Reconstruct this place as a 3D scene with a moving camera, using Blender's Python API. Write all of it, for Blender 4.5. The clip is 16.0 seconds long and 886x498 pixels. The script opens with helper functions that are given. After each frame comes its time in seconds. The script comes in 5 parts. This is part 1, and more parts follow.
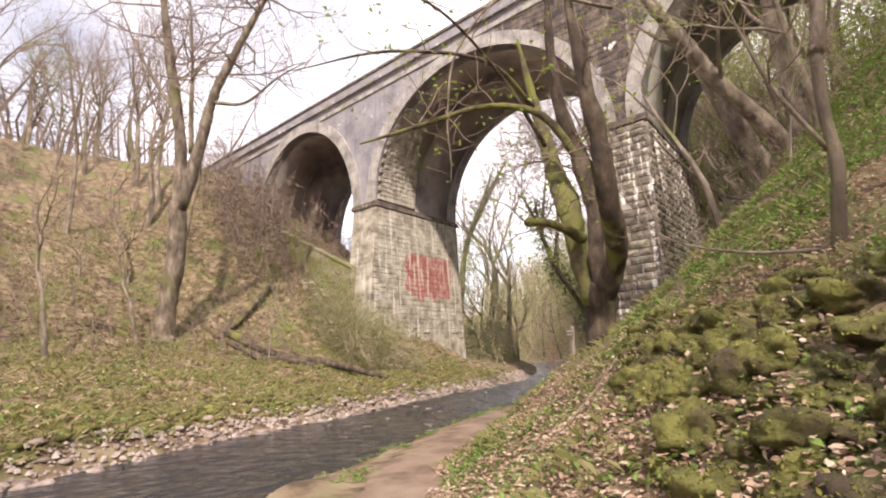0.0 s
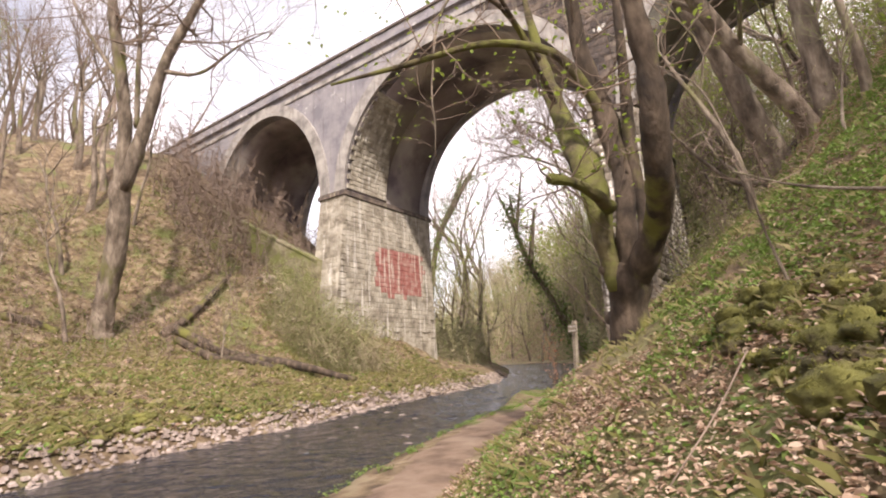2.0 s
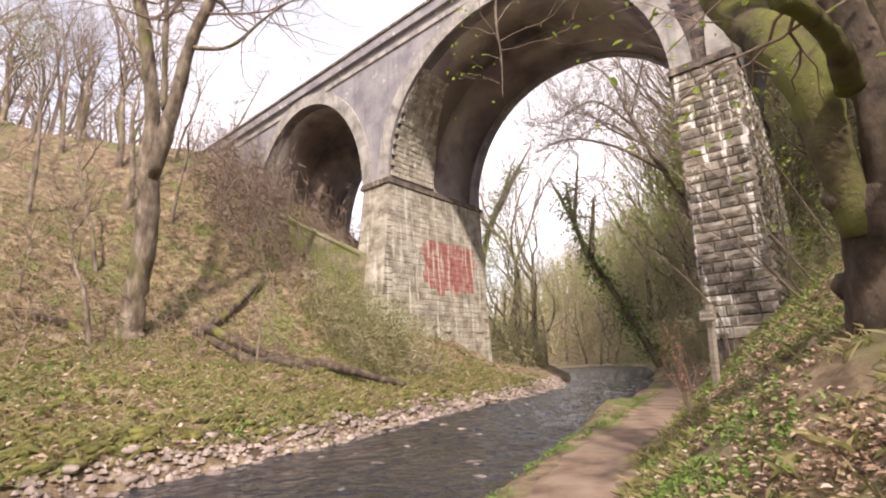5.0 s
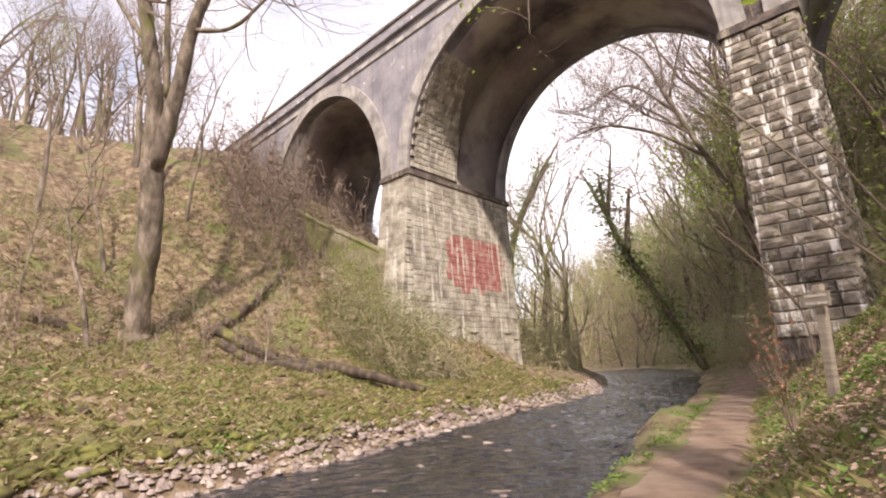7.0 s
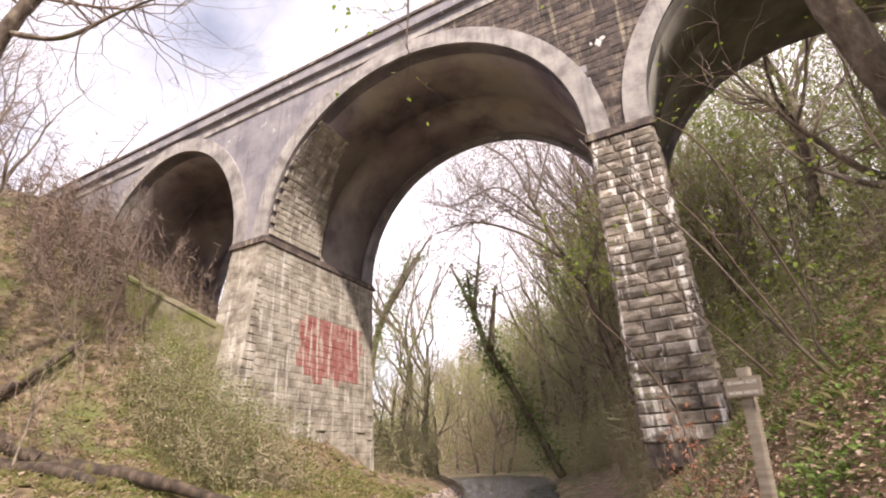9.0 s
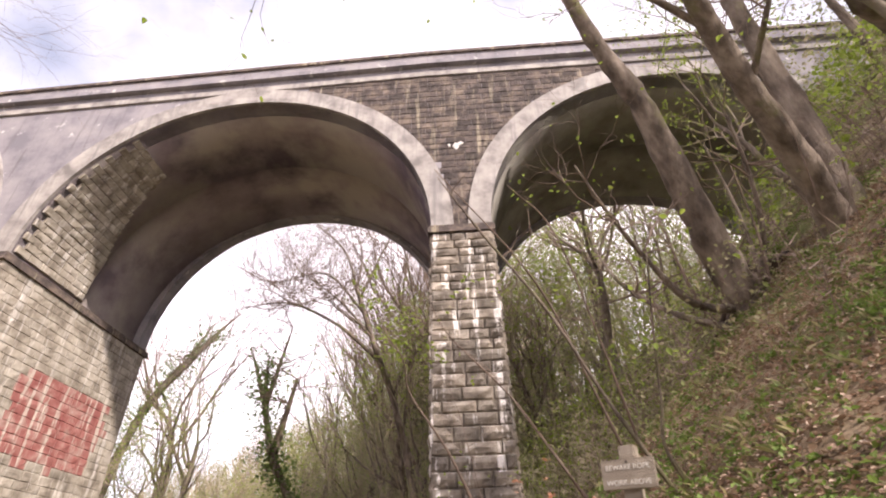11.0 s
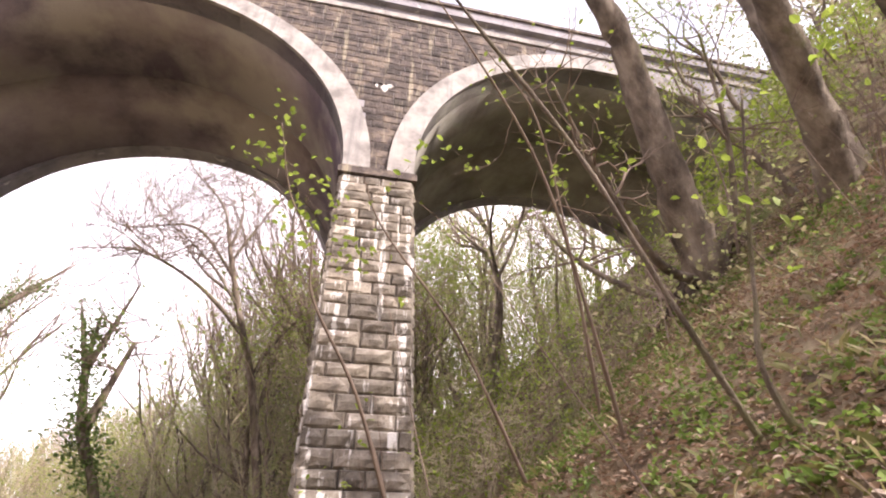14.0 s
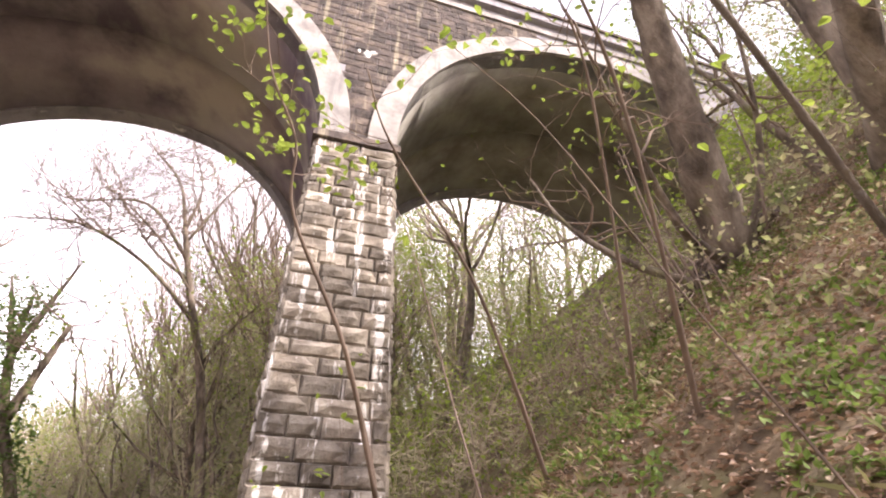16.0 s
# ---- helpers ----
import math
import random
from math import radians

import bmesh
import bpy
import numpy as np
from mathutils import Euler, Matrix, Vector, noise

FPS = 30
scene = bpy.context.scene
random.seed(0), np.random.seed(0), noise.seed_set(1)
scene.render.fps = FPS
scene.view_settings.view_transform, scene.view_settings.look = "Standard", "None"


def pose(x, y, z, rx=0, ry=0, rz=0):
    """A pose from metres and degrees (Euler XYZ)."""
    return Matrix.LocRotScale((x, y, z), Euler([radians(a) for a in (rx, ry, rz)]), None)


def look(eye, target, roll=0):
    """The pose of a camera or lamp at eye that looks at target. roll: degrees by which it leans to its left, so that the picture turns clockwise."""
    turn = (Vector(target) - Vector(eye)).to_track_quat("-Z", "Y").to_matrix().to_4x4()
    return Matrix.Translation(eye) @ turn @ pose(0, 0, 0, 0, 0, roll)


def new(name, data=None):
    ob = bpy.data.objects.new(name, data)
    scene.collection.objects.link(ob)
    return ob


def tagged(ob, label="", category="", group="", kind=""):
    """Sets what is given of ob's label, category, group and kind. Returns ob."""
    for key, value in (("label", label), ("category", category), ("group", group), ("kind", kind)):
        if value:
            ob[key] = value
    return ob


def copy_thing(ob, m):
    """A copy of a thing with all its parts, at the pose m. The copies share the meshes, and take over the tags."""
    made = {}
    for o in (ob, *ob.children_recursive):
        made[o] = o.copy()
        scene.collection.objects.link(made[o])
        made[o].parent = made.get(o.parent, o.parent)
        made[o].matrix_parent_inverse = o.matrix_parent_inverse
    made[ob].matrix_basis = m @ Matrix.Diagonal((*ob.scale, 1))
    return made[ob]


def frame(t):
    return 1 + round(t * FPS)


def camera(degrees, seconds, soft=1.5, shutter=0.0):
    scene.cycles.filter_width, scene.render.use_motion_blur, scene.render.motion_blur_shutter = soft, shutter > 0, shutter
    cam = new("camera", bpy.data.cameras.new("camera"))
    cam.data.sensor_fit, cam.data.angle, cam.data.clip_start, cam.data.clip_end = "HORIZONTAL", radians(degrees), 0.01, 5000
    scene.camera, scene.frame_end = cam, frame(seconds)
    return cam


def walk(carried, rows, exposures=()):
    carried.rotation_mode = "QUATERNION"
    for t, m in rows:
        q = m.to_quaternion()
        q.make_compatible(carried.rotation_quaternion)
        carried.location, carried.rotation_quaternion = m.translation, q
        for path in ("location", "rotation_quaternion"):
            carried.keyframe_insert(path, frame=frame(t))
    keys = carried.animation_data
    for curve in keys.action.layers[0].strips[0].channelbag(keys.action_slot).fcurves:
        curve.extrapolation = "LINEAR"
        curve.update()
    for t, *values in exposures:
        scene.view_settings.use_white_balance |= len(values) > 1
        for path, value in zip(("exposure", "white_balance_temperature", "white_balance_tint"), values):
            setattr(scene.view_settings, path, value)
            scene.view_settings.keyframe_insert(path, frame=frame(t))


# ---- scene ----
cam = camera(82.0, 16.0, soft=2.0)
walk(cam, [
    (0, pose(0.103, -0.018, 1.318, 102.31, 3.41, 37.66)),
    (0.5, pose(-0.336, 0.346, 1.311, 102.32, 3.27, 37.13)),
    (1, pose(-0.725, 0.762, 1.337, 102.28, 3.37, 36.13)),
    (1.5, pose(-1.115, 1.094, 1.308, 102.35, 3.27, 34.94)),
    (2, pose(-1.519, 1.458, 1.29, 102.29, 3.22, 33.82)),
    (2.5, pose(-1.926, 1.869, 1.32, 102.29, 3.11, 33.22)),
    (3, pose(-2.374, 2.252, 1.294, 102.35, 3.04, 33)),
    (3.5, pose(-2.758, 2.624, 1.315, 102.36, 3.07, 32.97)),
    (4, pose(-3.09, 3.085, 1.313, 102.43, 3.25, 34.04)),
    (4.5, pose(-3.436, 3.445, 1.262, 102.69, 3.28, 36.43)),
    (5, pose(-3.766, 3.796, 1.275, 102.93, 3.2, 39.02)),
    (7.5, pose(-5.206, 6.002, 1.254, 103.49, 3.35, 42.32)),
    (8, pose(-5.511, 6.493, 1.301, 104.33, 3.64, 38.56)),
    (8.5, pose(-5.768, 7.024, 1.344, 107.91, 3.67, 32.91)),
    (9, pose(-5.989, 7.541, 1.299, 113.23, 3, 26.88)),
    (9.5, pose(-6.157, 8.058, 1.299, 119.73, 2.47, 20.09)),
    (10, pose(-6.273, 8.603, 1.27, 124.16, 1.91, 14.36)),
    (12.5, pose(-7.131, 11.168, 1.189, 124.65, 0.8, -6.78)),
    (13, pose(-7.213, 11.771, 1.188, 124.87, 0.93, -8.26)),
    (13.5, pose(-7.32, 12.328, 1.206, 125.19, 0.65, -10.17)),
    (14, pose(-7.33, 12.838, 1.232, 125.42, 0.54, -12.5)),
    (14.5, pose(-7.356, 13.248, 1.281, 125.65, 0.54, -13.88)),
    (15, pose(-7.444, 13.646, 1.301, 125.93, 0.37, -14.83)),
    (15.5, pose(-7.473, 14.042, 1.316, 126.13, 0.31, -16.56)),
    (16, pose(-7.474, 14.469, 1.384, 126.09, 0.5, -17.64)),
], exposures=[(0.0, 0.42, 6900, 16.5), (8.0, 0.43, 6850, 18), (10.0, 0.48, 6750, 20), (12.5, 0.82, 6750, 21.5), (16.0, 1.2, 6700, 20.5)])

# ---- light: broken cloud, sun high behind the walker's right shoulder ----
SUN = Vector((0.6, -0.62, 0.80)).normalized()
elevation = math.asin(SUN.z)
world = bpy.data.worlds.new("sky")
scene.world = world
world.use_nodes = True
wn, wl = world.node_tree.nodes, world.node_tree.links
wn.clear()
sky = wn.new("ShaderNodeTexSky")
sky.sky_type, sky.sun_disc = "NISHITA", False
sky.sun_elevation, sky.sun_rotation = elevation, math.atan2(SUN.x, SUN.y)
sky.air_density, sky.dust_density = 1.0, 2.0
wc = wn.new("ShaderNodeTexCoord")
wnoise = wn.new("ShaderNodeTexNoise")
wnoise.inputs["Scale"].default_value, wnoise.inputs["Detail"].default_value = 1.6, 7
wramp = wn.new("ShaderNodeValToRGB")
wramp.color_ramp.elements[0].position, wramp.color_ramp.elements[1].position = 0.27, 0.55
wmix = wn.new("ShaderNodeMix")
wmix.data_type = "RGBA"
wmix.inputs["B"].default_value = (9.6, 9.3, 9.9, 1)
wbg, wout = wn.new("ShaderNodeBackground"), wn.new("ShaderNodeOutputWorld")
wbg.inputs["Strength"].default_value = 0.15
wl.new(wc.outputs["Generated"], wnoise.inputs["Vector"])
wl.new(wnoise.outputs["Fac"], wramp.inputs["Fac"])
wl.new(wramp.outputs["Color"], wmix.inputs["Factor"])
wl.new(sky.outputs["Color"], wmix.inputs["A"])
wl.new(wmix.outputs["Result"], wbg.inputs["Color"])
wl.new(wbg.outputs["Background"], wout.inputs["Surface"])
sun = new("sun", bpy.data.lights.new("sun", "SUN"))
sun.data.energy, sun.data.angle, sun.data.color = 4.3, radians(2.0), (1.0, 0.93, 0.83)
sun.matrix_world = look(SUN * 100, (0, 0, 0))


# ---- materials ----
def material(name, colours, scale=3.0, rough=0.85, bump=0.4, bump_scale=None, detail=6, metal=0.0, random_tint=0.0,
             streak=None, second=None, stretch=(1, 1, 1), low=0.35, high=0.65):
    """Noise between the colours, a second larger noise, per-object tint, vertical streaks, and relief, all in world metres."""
    m = bpy.data.materials.new(name)
    m.use_nodes = True
    n, l = m.node_tree.nodes, m.node_tree.links
    b = n["Principled BSDF"]
    b.inputs["Roughness"].default_value, b.inputs["Metallic"].default_value = rough, metal
    geo = n.new("ShaderNodeNewGeometry")
    mp = n.new("ShaderNodeMapping")
    mp.inputs["Scale"].default_value = stretch
    l.new(geo.outputs["Position"], mp.inputs["Vector"])

    def noise_of(s, d=detail, rgh=0.6, vec=mp.outputs["Vector"]):
        t = n.new("ShaderNodeTexNoise")
        t.inputs["Scale"].default_value, t.inputs["Detail"].default_value, t.inputs["Roughness"].default_value = s, d, rgh
        l.new(vec, t.inputs["Vector"])
        return t.outputs["Fac"]

    ramp = n.new("ShaderNodeValToRGB")
    e = ramp.color_ramp.elements
    while len(e) < len(colours):
        e.new(0.5)
    for i, c in enumerate(colours):
        e[i].position = low + (high - low) * i / max(1, len(colours) - 1)
        e[i].color = (*c, 1)
    l.new(noise_of(scale), ramp.inputs["Fac"])
    col = ramp.outputs["Color"]

    def blend(col, other, fac):
        x = n.new("ShaderNodeMix")
        x.data_type = "RGBA"
        l.new(fac, x.inputs["Factor"])
        l.new(col, x.inputs["A"])
        if isinstance(other, tuple):
            x.inputs["B"].default_value = (*other, 1)
        else:
            l.new(other, x.inputs["B"])
        return x.outputs["Result"]

    def band(fac, lo, hi, amount=1.0):
        r = n.new("ShaderNodeMapRange")
        r.inputs["From Min"].default_value, r.inputs["From Max"].default_value, r.inputs["To Max"].default_value = lo, hi, amount
        l.new(fac, r.inputs["Value"])
        return r.outputs["Result"]

    if second:
        c2, s2, lo, hi = second
        col = blend(col, c2, band(noise_of(s2, 5), lo, hi))
    if streak:
        c3, lo, hi, amount = streak
        sm = n.new("ShaderNodeMapping")
        sm.inputs["Scale"].default_value = (3.2, 3.2, 0.22)
        l.new(geo.outputs["Position"], sm.inputs["Vector"])
        col = blend(col, c3, band(noise_of(1.0, 5, 0.65, sm.outputs["Vector"]), lo, hi, amount))
    if random_tint:
        info = n.new("ShaderNodeObjectInfo")
        hsv = n.new("ShaderNodeHueSaturation")
        l.new(band(info.outputs["Random"], 0, 1, 2 * random_tint), hsv.inputs["Value"])
        add = n.new("ShaderNodeMath")
        add.operation = "ADD"
        add.inputs[1].default_value = 1 - random_tint
        l.new(hsv.inputs["Value"].links[0].from_socket, add.inputs[0])
        l.new(add.outputs[0], hsv.inputs["Value"])
        l.new(col, hsv.inputs["Color"])
        col = hsv.outputs["Color"]
    l.new(col, b.inputs["Base Color"])
    if bump:
        bp = n.new("ShaderNodeBump")
        bp.inputs["Strength"].default_value, bp.inputs["Distance"].default_value = bump, 0.05
        l.new(noise_of(bump_scale or scale * 4, 8, 0.7), bp.inputs["Height"])
        l.new(bp.outputs["Normal"], b.inputs["Normal"])
    return m


def leafy(name, colours, through_light=0.35, rough=0.6):
    """Leaf material: colour by island, a little light shining through."""
    m = bpy.data.materials.new(name)
    m.use_nodes = True
    n, l = m.node_tree.nodes, m.node_tree.links
    b = n["Principled BSDF"]
    b.inputs["Roughness"].default_value = rough
    geo = n.new("ShaderNodeNewGeometry")
    ramp = n.new("ShaderNodeValToRGB")
    e = ramp.color_ramp.elements
    while len(e) < len(colours):
        e.new(0.5)
    for i, c in enumerate(colours):
        e[i].position, e[i].color = i / max(1, len(colours) - 1), (*c, 1)
    l.new(geo.outputs["Random Per Island"], ramp.inputs["Fac"])
    l.new(ramp.outputs["Color"], b.inputs["Base Color"])
    tr = n.new("ShaderNodeBsdfTranslucent")
    l.new(ramp.outputs["Color"], tr.inputs["Color"])
    mx = n.new("ShaderNodeMixShader")
    mx.inputs["Fac"].default_value = through_light
    out = n["Material Output"]
    l.new(b.outputs["BSDF"], mx.inputs[1])
    l.new(tr.outputs["BSDF"], mx.inputs[2])
    l.new(mx.outputs["Shader"], out.inputs["Surface"])
    return m


M_GROUND = material("leaf_mould", [(0.085, 0.058, 0.036), (0.21, 0.15, 0.09), (0.34, 0.27, 0.18)], 2.2, 0.95, 0.9, 14,
                    second=((0.14, 0.155, 0.05), 0.55, 0.50, 0.63))
M_PATH = material("trodden_earth", [(0.13, 0.085, 0.06), (0.23, 0.16, 0.115), (0.29, 0.215, 0.16)], 1.6, 0.95, 0.6, 22)
M_RENDER = material("grey_cement_render", [(0.20, 0.19, 0.215), (0.28, 0.265, 0.285), (0.34, 0.32, 0.33)], 0.8, 0.9, 0.25, 9,
                    second=((0.62, 0.60, 0.60), 1.7, 0.62, 0.70), streak=((0.13, 0.12, 0.13), 0.55, 0.72, 0.7))
M_RING = material("pale_cement_ring", [(0.20, 0.185, 0.175), (0.35, 0.325, 0.305), (0.46, 0.43, 0.40)], 1.1, 0.9, 0.25, 9,
                  streak=((0.20, 0.19, 0.19), 0.52, 0.70, 0.8))
M_SOFFIT = material("sooty_brick_soffit", [(0.13, 0.10, 0.125), (0.24, 0.195, 0.21), (0.34, 0.29, 0.29)], 0.3, 0.95, 0.6, 7,
                    second=((0.42, 0.38, 0.34), 0.22, 0.50, 0.66))
# paler soffit for the third arch: light bounced off sunlit ground, in the colour
M_SOFFIT_GREY = material("grey_bounce_lightened_soffit", [(0.20, 0.19, 0.165), (0.31, 0.295, 0.26), (0.40, 0.385, 0.34)], 0.5, 0.95, 0.5, 7,
                         second=((0.17, 0.14, 0.135), 0.3, 0.55, 0.72))
M_STONE = material("weathered_gritstone", [(0.13, 0.11, 0.09), (0.25, 0.215, 0.175), (0.40, 0.355, 0.295)], 2.0, 0.95, 0.8, 12,
                   random_tint=0.35, streak=((0.76, 0.73, 0.69), 0.55, 0.605, 0.95))
M_PALE = material("pale_gritstone", [(0.23, 0.20, 0.16), (0.40, 0.36, 0.295), (0.53, 0.49, 0.42)], 1.3, 0.95, 0.8, 12,
                  random_tint=0.11, streak=((0.70, 0.67, 0.62), 0.55, 0.63, 0.8))
M_DARKSTONE = material("dark_gritstone", [(0.05, 0.04, 0.037), (0.10, 0.08, 0.072), (0.19, 0.15, 0.12)], 2.0, 0.95, 0.7, 12,
                       random_tint=0.3, streak=((0.42, 0.37, 0.27), 0.56, 0.68, 0.7))
M_RED = material("flaking_red_paint", [(0.30, 0.10, 0.09), (0.38, 0.155, 0.135), (0.46, 0.30, 0.26)], 1.5, 0.8, 0.4, 10,
                 streak=((0.60, 0.52, 0.45), 0.535, 0.575, 0.95))
M_BARK = material("grey_brown_bark", [(0.09, 0.07, 0.053), (0.20, 0.16, 0.125), (0.36, 0.30, 0.24)], 3.0, 0.95, 1.0, 16,
                  stretch=(1, 1, 0.35), second=((0.17, 0.17, 0.06), 1.2, 0.55, 0.68))
M_MOSSBARK = material("mossy_bark", [(0.035, 0.026, 0.02), (0.08, 0.058, 0.042), (0.16, 0.12, 0.088)], 4.0, 0.95, 1.0, 18,
                      stretch=(1, 1, 0.5), second=((0.17, 0.165, 0.045), 1.3, 0.53, 0.64))
M_MOSSLIMB = material("thick_moss_on_bark", [(0.06, 0.045, 0.03), (0.12, 0.10, 0.05), (0.17, 0.14, 0.07)], 4.0, 0.95, 1.0, 22,
                      second=((0.17, 0.175, 0.045), 2.2, 0.42, 0.58))
M_ROOT = material("dark_root_bark", [(0.035, 0.024, 0.018), (0.08, 0.055, 0.04), (0.14, 0.10, 0.07)], 3.0, 0.95, 1.0, 16, second=((0.09, 0.095, 0.03), 1.4, 0.55, 0.68))
M_TWIG = material("twig_bark", [(0.17, 0.125, 0.10), (0.29, 0.22, 0.175)], 2.0, 0.95, 0.0)
M_FARTWIG = material("budding_twigs", [(0.34, 0.27, 0.19), (0.38, 0.33, 0.22), (0.30, 0.30, 0.15)], 0.12, 0.95, 0.0)
M_MOSS = material("moss_cushion", [(0.05, 0.046, 0.015), (0.15, 0.147, 0.038), (0.26, 0.25, 0.07)], 4.0, 1.0, 1.0, 26,
                  second=((0.09, 0.065, 0.042), 1.6, 0.52, 0.64))
M_ROCK = material("river_rock", [(0.12, 0.09, 0.078), (0.25, 0.20, 0.175), (0.40, 0.335, 0.30)], 3.0, 0.8, 0.6, 18, random_tint=0.3)
M_WOOD = material("weathered_board", [(0.24, 0.20, 0.155), (0.38, 0.33, 0.265)], 2.5, 0.9, 0.5, 20, stretch=(1, 1, 8))
M_MOSSROCK = material("mossy_walling", [(0.13, 0.11, 0.07), (0.24, 0.21, 0.13), (0.32, 0.29, 0.20)], 2.0, 0.95, 0.8, 9, second=((0.17, 0.18, 0.06), 0.9, 0.45, 0.6))
M_SOIL = material("bare_sandy_soil", [(0.26, 0.20, 0.15), (0.42, 0.34, 0.27), (0.56, 0.48, 0.40)], 2.2, 0.95, 0.9, 12)
M_LIME = material("white_lime_crust", [(0.60, 0.58, 0.55), (0.78, 0.76, 0.73)], 6.0, 0.9, 0.5, 20)
M_LETTER = material("pale_routed_paint", [(0.70, 0.67, 0.60), (0.82, 0.79, 0.72)], 9.0, 0.8, 0.0)
M_LITTER = leafy("fallen_leaves", [(0.22, 0.14, 0.09), (0.38, 0.26, 0.18), (0.55, 0.42, 0.32), (0.32, 0.20, 0.135), (0.64, 0.53, 0.43)], 0.2)
M_GREEN = leafy("spring_herbs", [(0.11, 0.18, 0.04), (0.18, 0.28, 0.06), (0.26, 0.36, 0.09), (0.14, 0.21, 0.05)], 0.4)
M_TUFT = leafy("mixed_grass", [(0.12, 0.14, 0.035), (0.25, 0.23, 0.085), (0.36, 0.30, 0.16), (0.17, 0.185, 0.05)], 0.3)
M_NEWLEAF = leafy("new_leaves", [(0.26, 0.36, 0.06), (0.38, 0.48, 0.09), (0.20, 0.28, 0.045)], 0.5)
M_BEECH = leafy("dead_beech_leaves", [(0.40, 0.17, 0.09), (0.55, 0.28, 0.17), (0.65, 0.42, 0.30)], 0.4)
M_FUZZ = leafy("moss_fronds", [(0.07, 0.07, 0.015), (0.17, 0.17, 0.038), (0.29, 0.28, 0.07)], 0.2, 0.9)
M_HAZE = leafy("opening_buds", [(0.40, 0.34, 0.21), (0.34, 0.39, 0.16), (0.44, 0.37, 0.26), (0.29, 0.36, 0.12), (0.37, 0.33, 0.21)], 0.5, 0.9)
M_BUDS = leafy("pinkish_buds", [(0.40, 0.33, 0.24), (0.46, 0.40, 0.29), (0.34, 0.37, 0.17), (0.40, 0.34, 0.25), (0.30, 0.36, 0.14)], 0.55, 0.9)
M_IVY = leafy("ivy_leaves", [(0.12, 0.19, 0.05), (0.20, 0.29, 0.09), (0.15, 0.23, 0.07)], 0.4)

M_WATER = bpy.data.materials.new("stream_water")
M_WATER.use_nodes = True
n_, l_ = M_WATER.node_tree.nodes, M_WATER.node_tree.links
b_ = n_["Principled BSDF"]
b_.inputs["Roughness"].default_value = 0.08
b_.inputs["IOR"].default_value = 1.33
g_ = n_.new("ShaderNodeNewGeometry")
t_ = n_.new("ShaderNodeTexNoise")
t_.inputs["Scale"].default_value, t_.inputs["Detail"].default_value = 2.2, 4
bp_ = n_.new("ShaderNodeBump")
bp_.inputs["Strength"].default_value, bp_.inputs["Distance"].default_value = 1.0, 0.22
l_.new(g_.outputs["Position"], t_.inputs["Vector"])
l_.new(t_.outputs["Fac"], bp_.inputs["Height"])
l_.new(bp_.outputs["Normal"], b_.inputs["Normal"])
f_ = n_.new("ShaderNodeTexNoise")
f_.inputs["Scale"].default_value, f_.inputs["Detail"].default_value, f_.inputs["Roughness"].default_value = 1.1, 8, 0.72
fr_ = n_.new("ShaderNodeMapRange")
fr_.inputs["From Min"].default_value, fr_.inputs["From Max"].default_value = 0.66, 0.74
fm_ = n_.new("ShaderNodeMix")
fm_.data_type = "RGBA"
fm_.inputs["A"].default_value, fm_.inputs["B"].default_value = (0.022, 0.024, 0.031, 1), (0.42, 0.44, 0.48, 1)
l_.new(g_.outputs["Position"], f_.inputs["Vector"])
l_.new(f_.outputs["Fac"], fr_.inputs["Value"])
l_.new(fr_.outputs["Result"], fm_.inputs["Factor"])
l_.new(fm_.outputs["Result"], b_.inputs["Base Color"])


# ---- small mesh tools ----
class Geo:
    """Vertices and faces gathered for one mesh."""

    def __init__(self):
        self.v, self.f = [], []

    def add(self, verts, faces):
        k = len(self.v)
        self.v.extend(verts)
        self.f.extend(tuple(i + k for i in f) for f in faces)

    def weld(self):
        """Join corners that share a place."""
        index, verts, to = {}, [], []
        for q in self.v:
            k = tuple(round(c, 4) for c in q)
            if k not in index:
                index[k] = len(verts)
                verts.append(q)
            to.append(index[k])
        self.v = verts
        self.f = [f for f in (tuple(dict.fromkeys(to[i] for i in f)) for f in self.f) if len(f) > 2]
        return self

    def mesh(self, name, mat, smooth=False):
        me = bpy.data.meshes.new(name)
        me.from_pydata(self.v, [], self.f)
        if mat:
            me.materials.append(mat)
        if smooth:
            me.shade_smooth()
        return me


def part(name, geo, mat, parent=None, label="", smooth=False):
    me = geo if isinstance(geo, bpy.types.Mesh) else geo.mesh(name, mat, smooth)
    ob = new(name, me)
    if parent:
        ob.parent = parent
    if label:
        ob["label"] = label
    return ob


def thing(name, label, category, at=(0, 0, 0), group="", kind=""):
    ob = new(name)
    ob.location = at
    return tagged(ob, label, category, group, kind)


def box(g, x0, x1, y0, y1, z0, z1):
    g.add([(x0, y0, z0), (x1, y0, z0), (x1, y1, z0), (x0, y1, z0), (x0, y0, z1), (x1, y0, z1), (x1, y1, z1), (x0, y1, z1)],
          [(0, 3, 2, 1), (4, 5, 6, 7), (0, 1, 5, 4), (1, 2, 6, 5), (2, 3, 7, 6), (3, 0, 4, 7)])


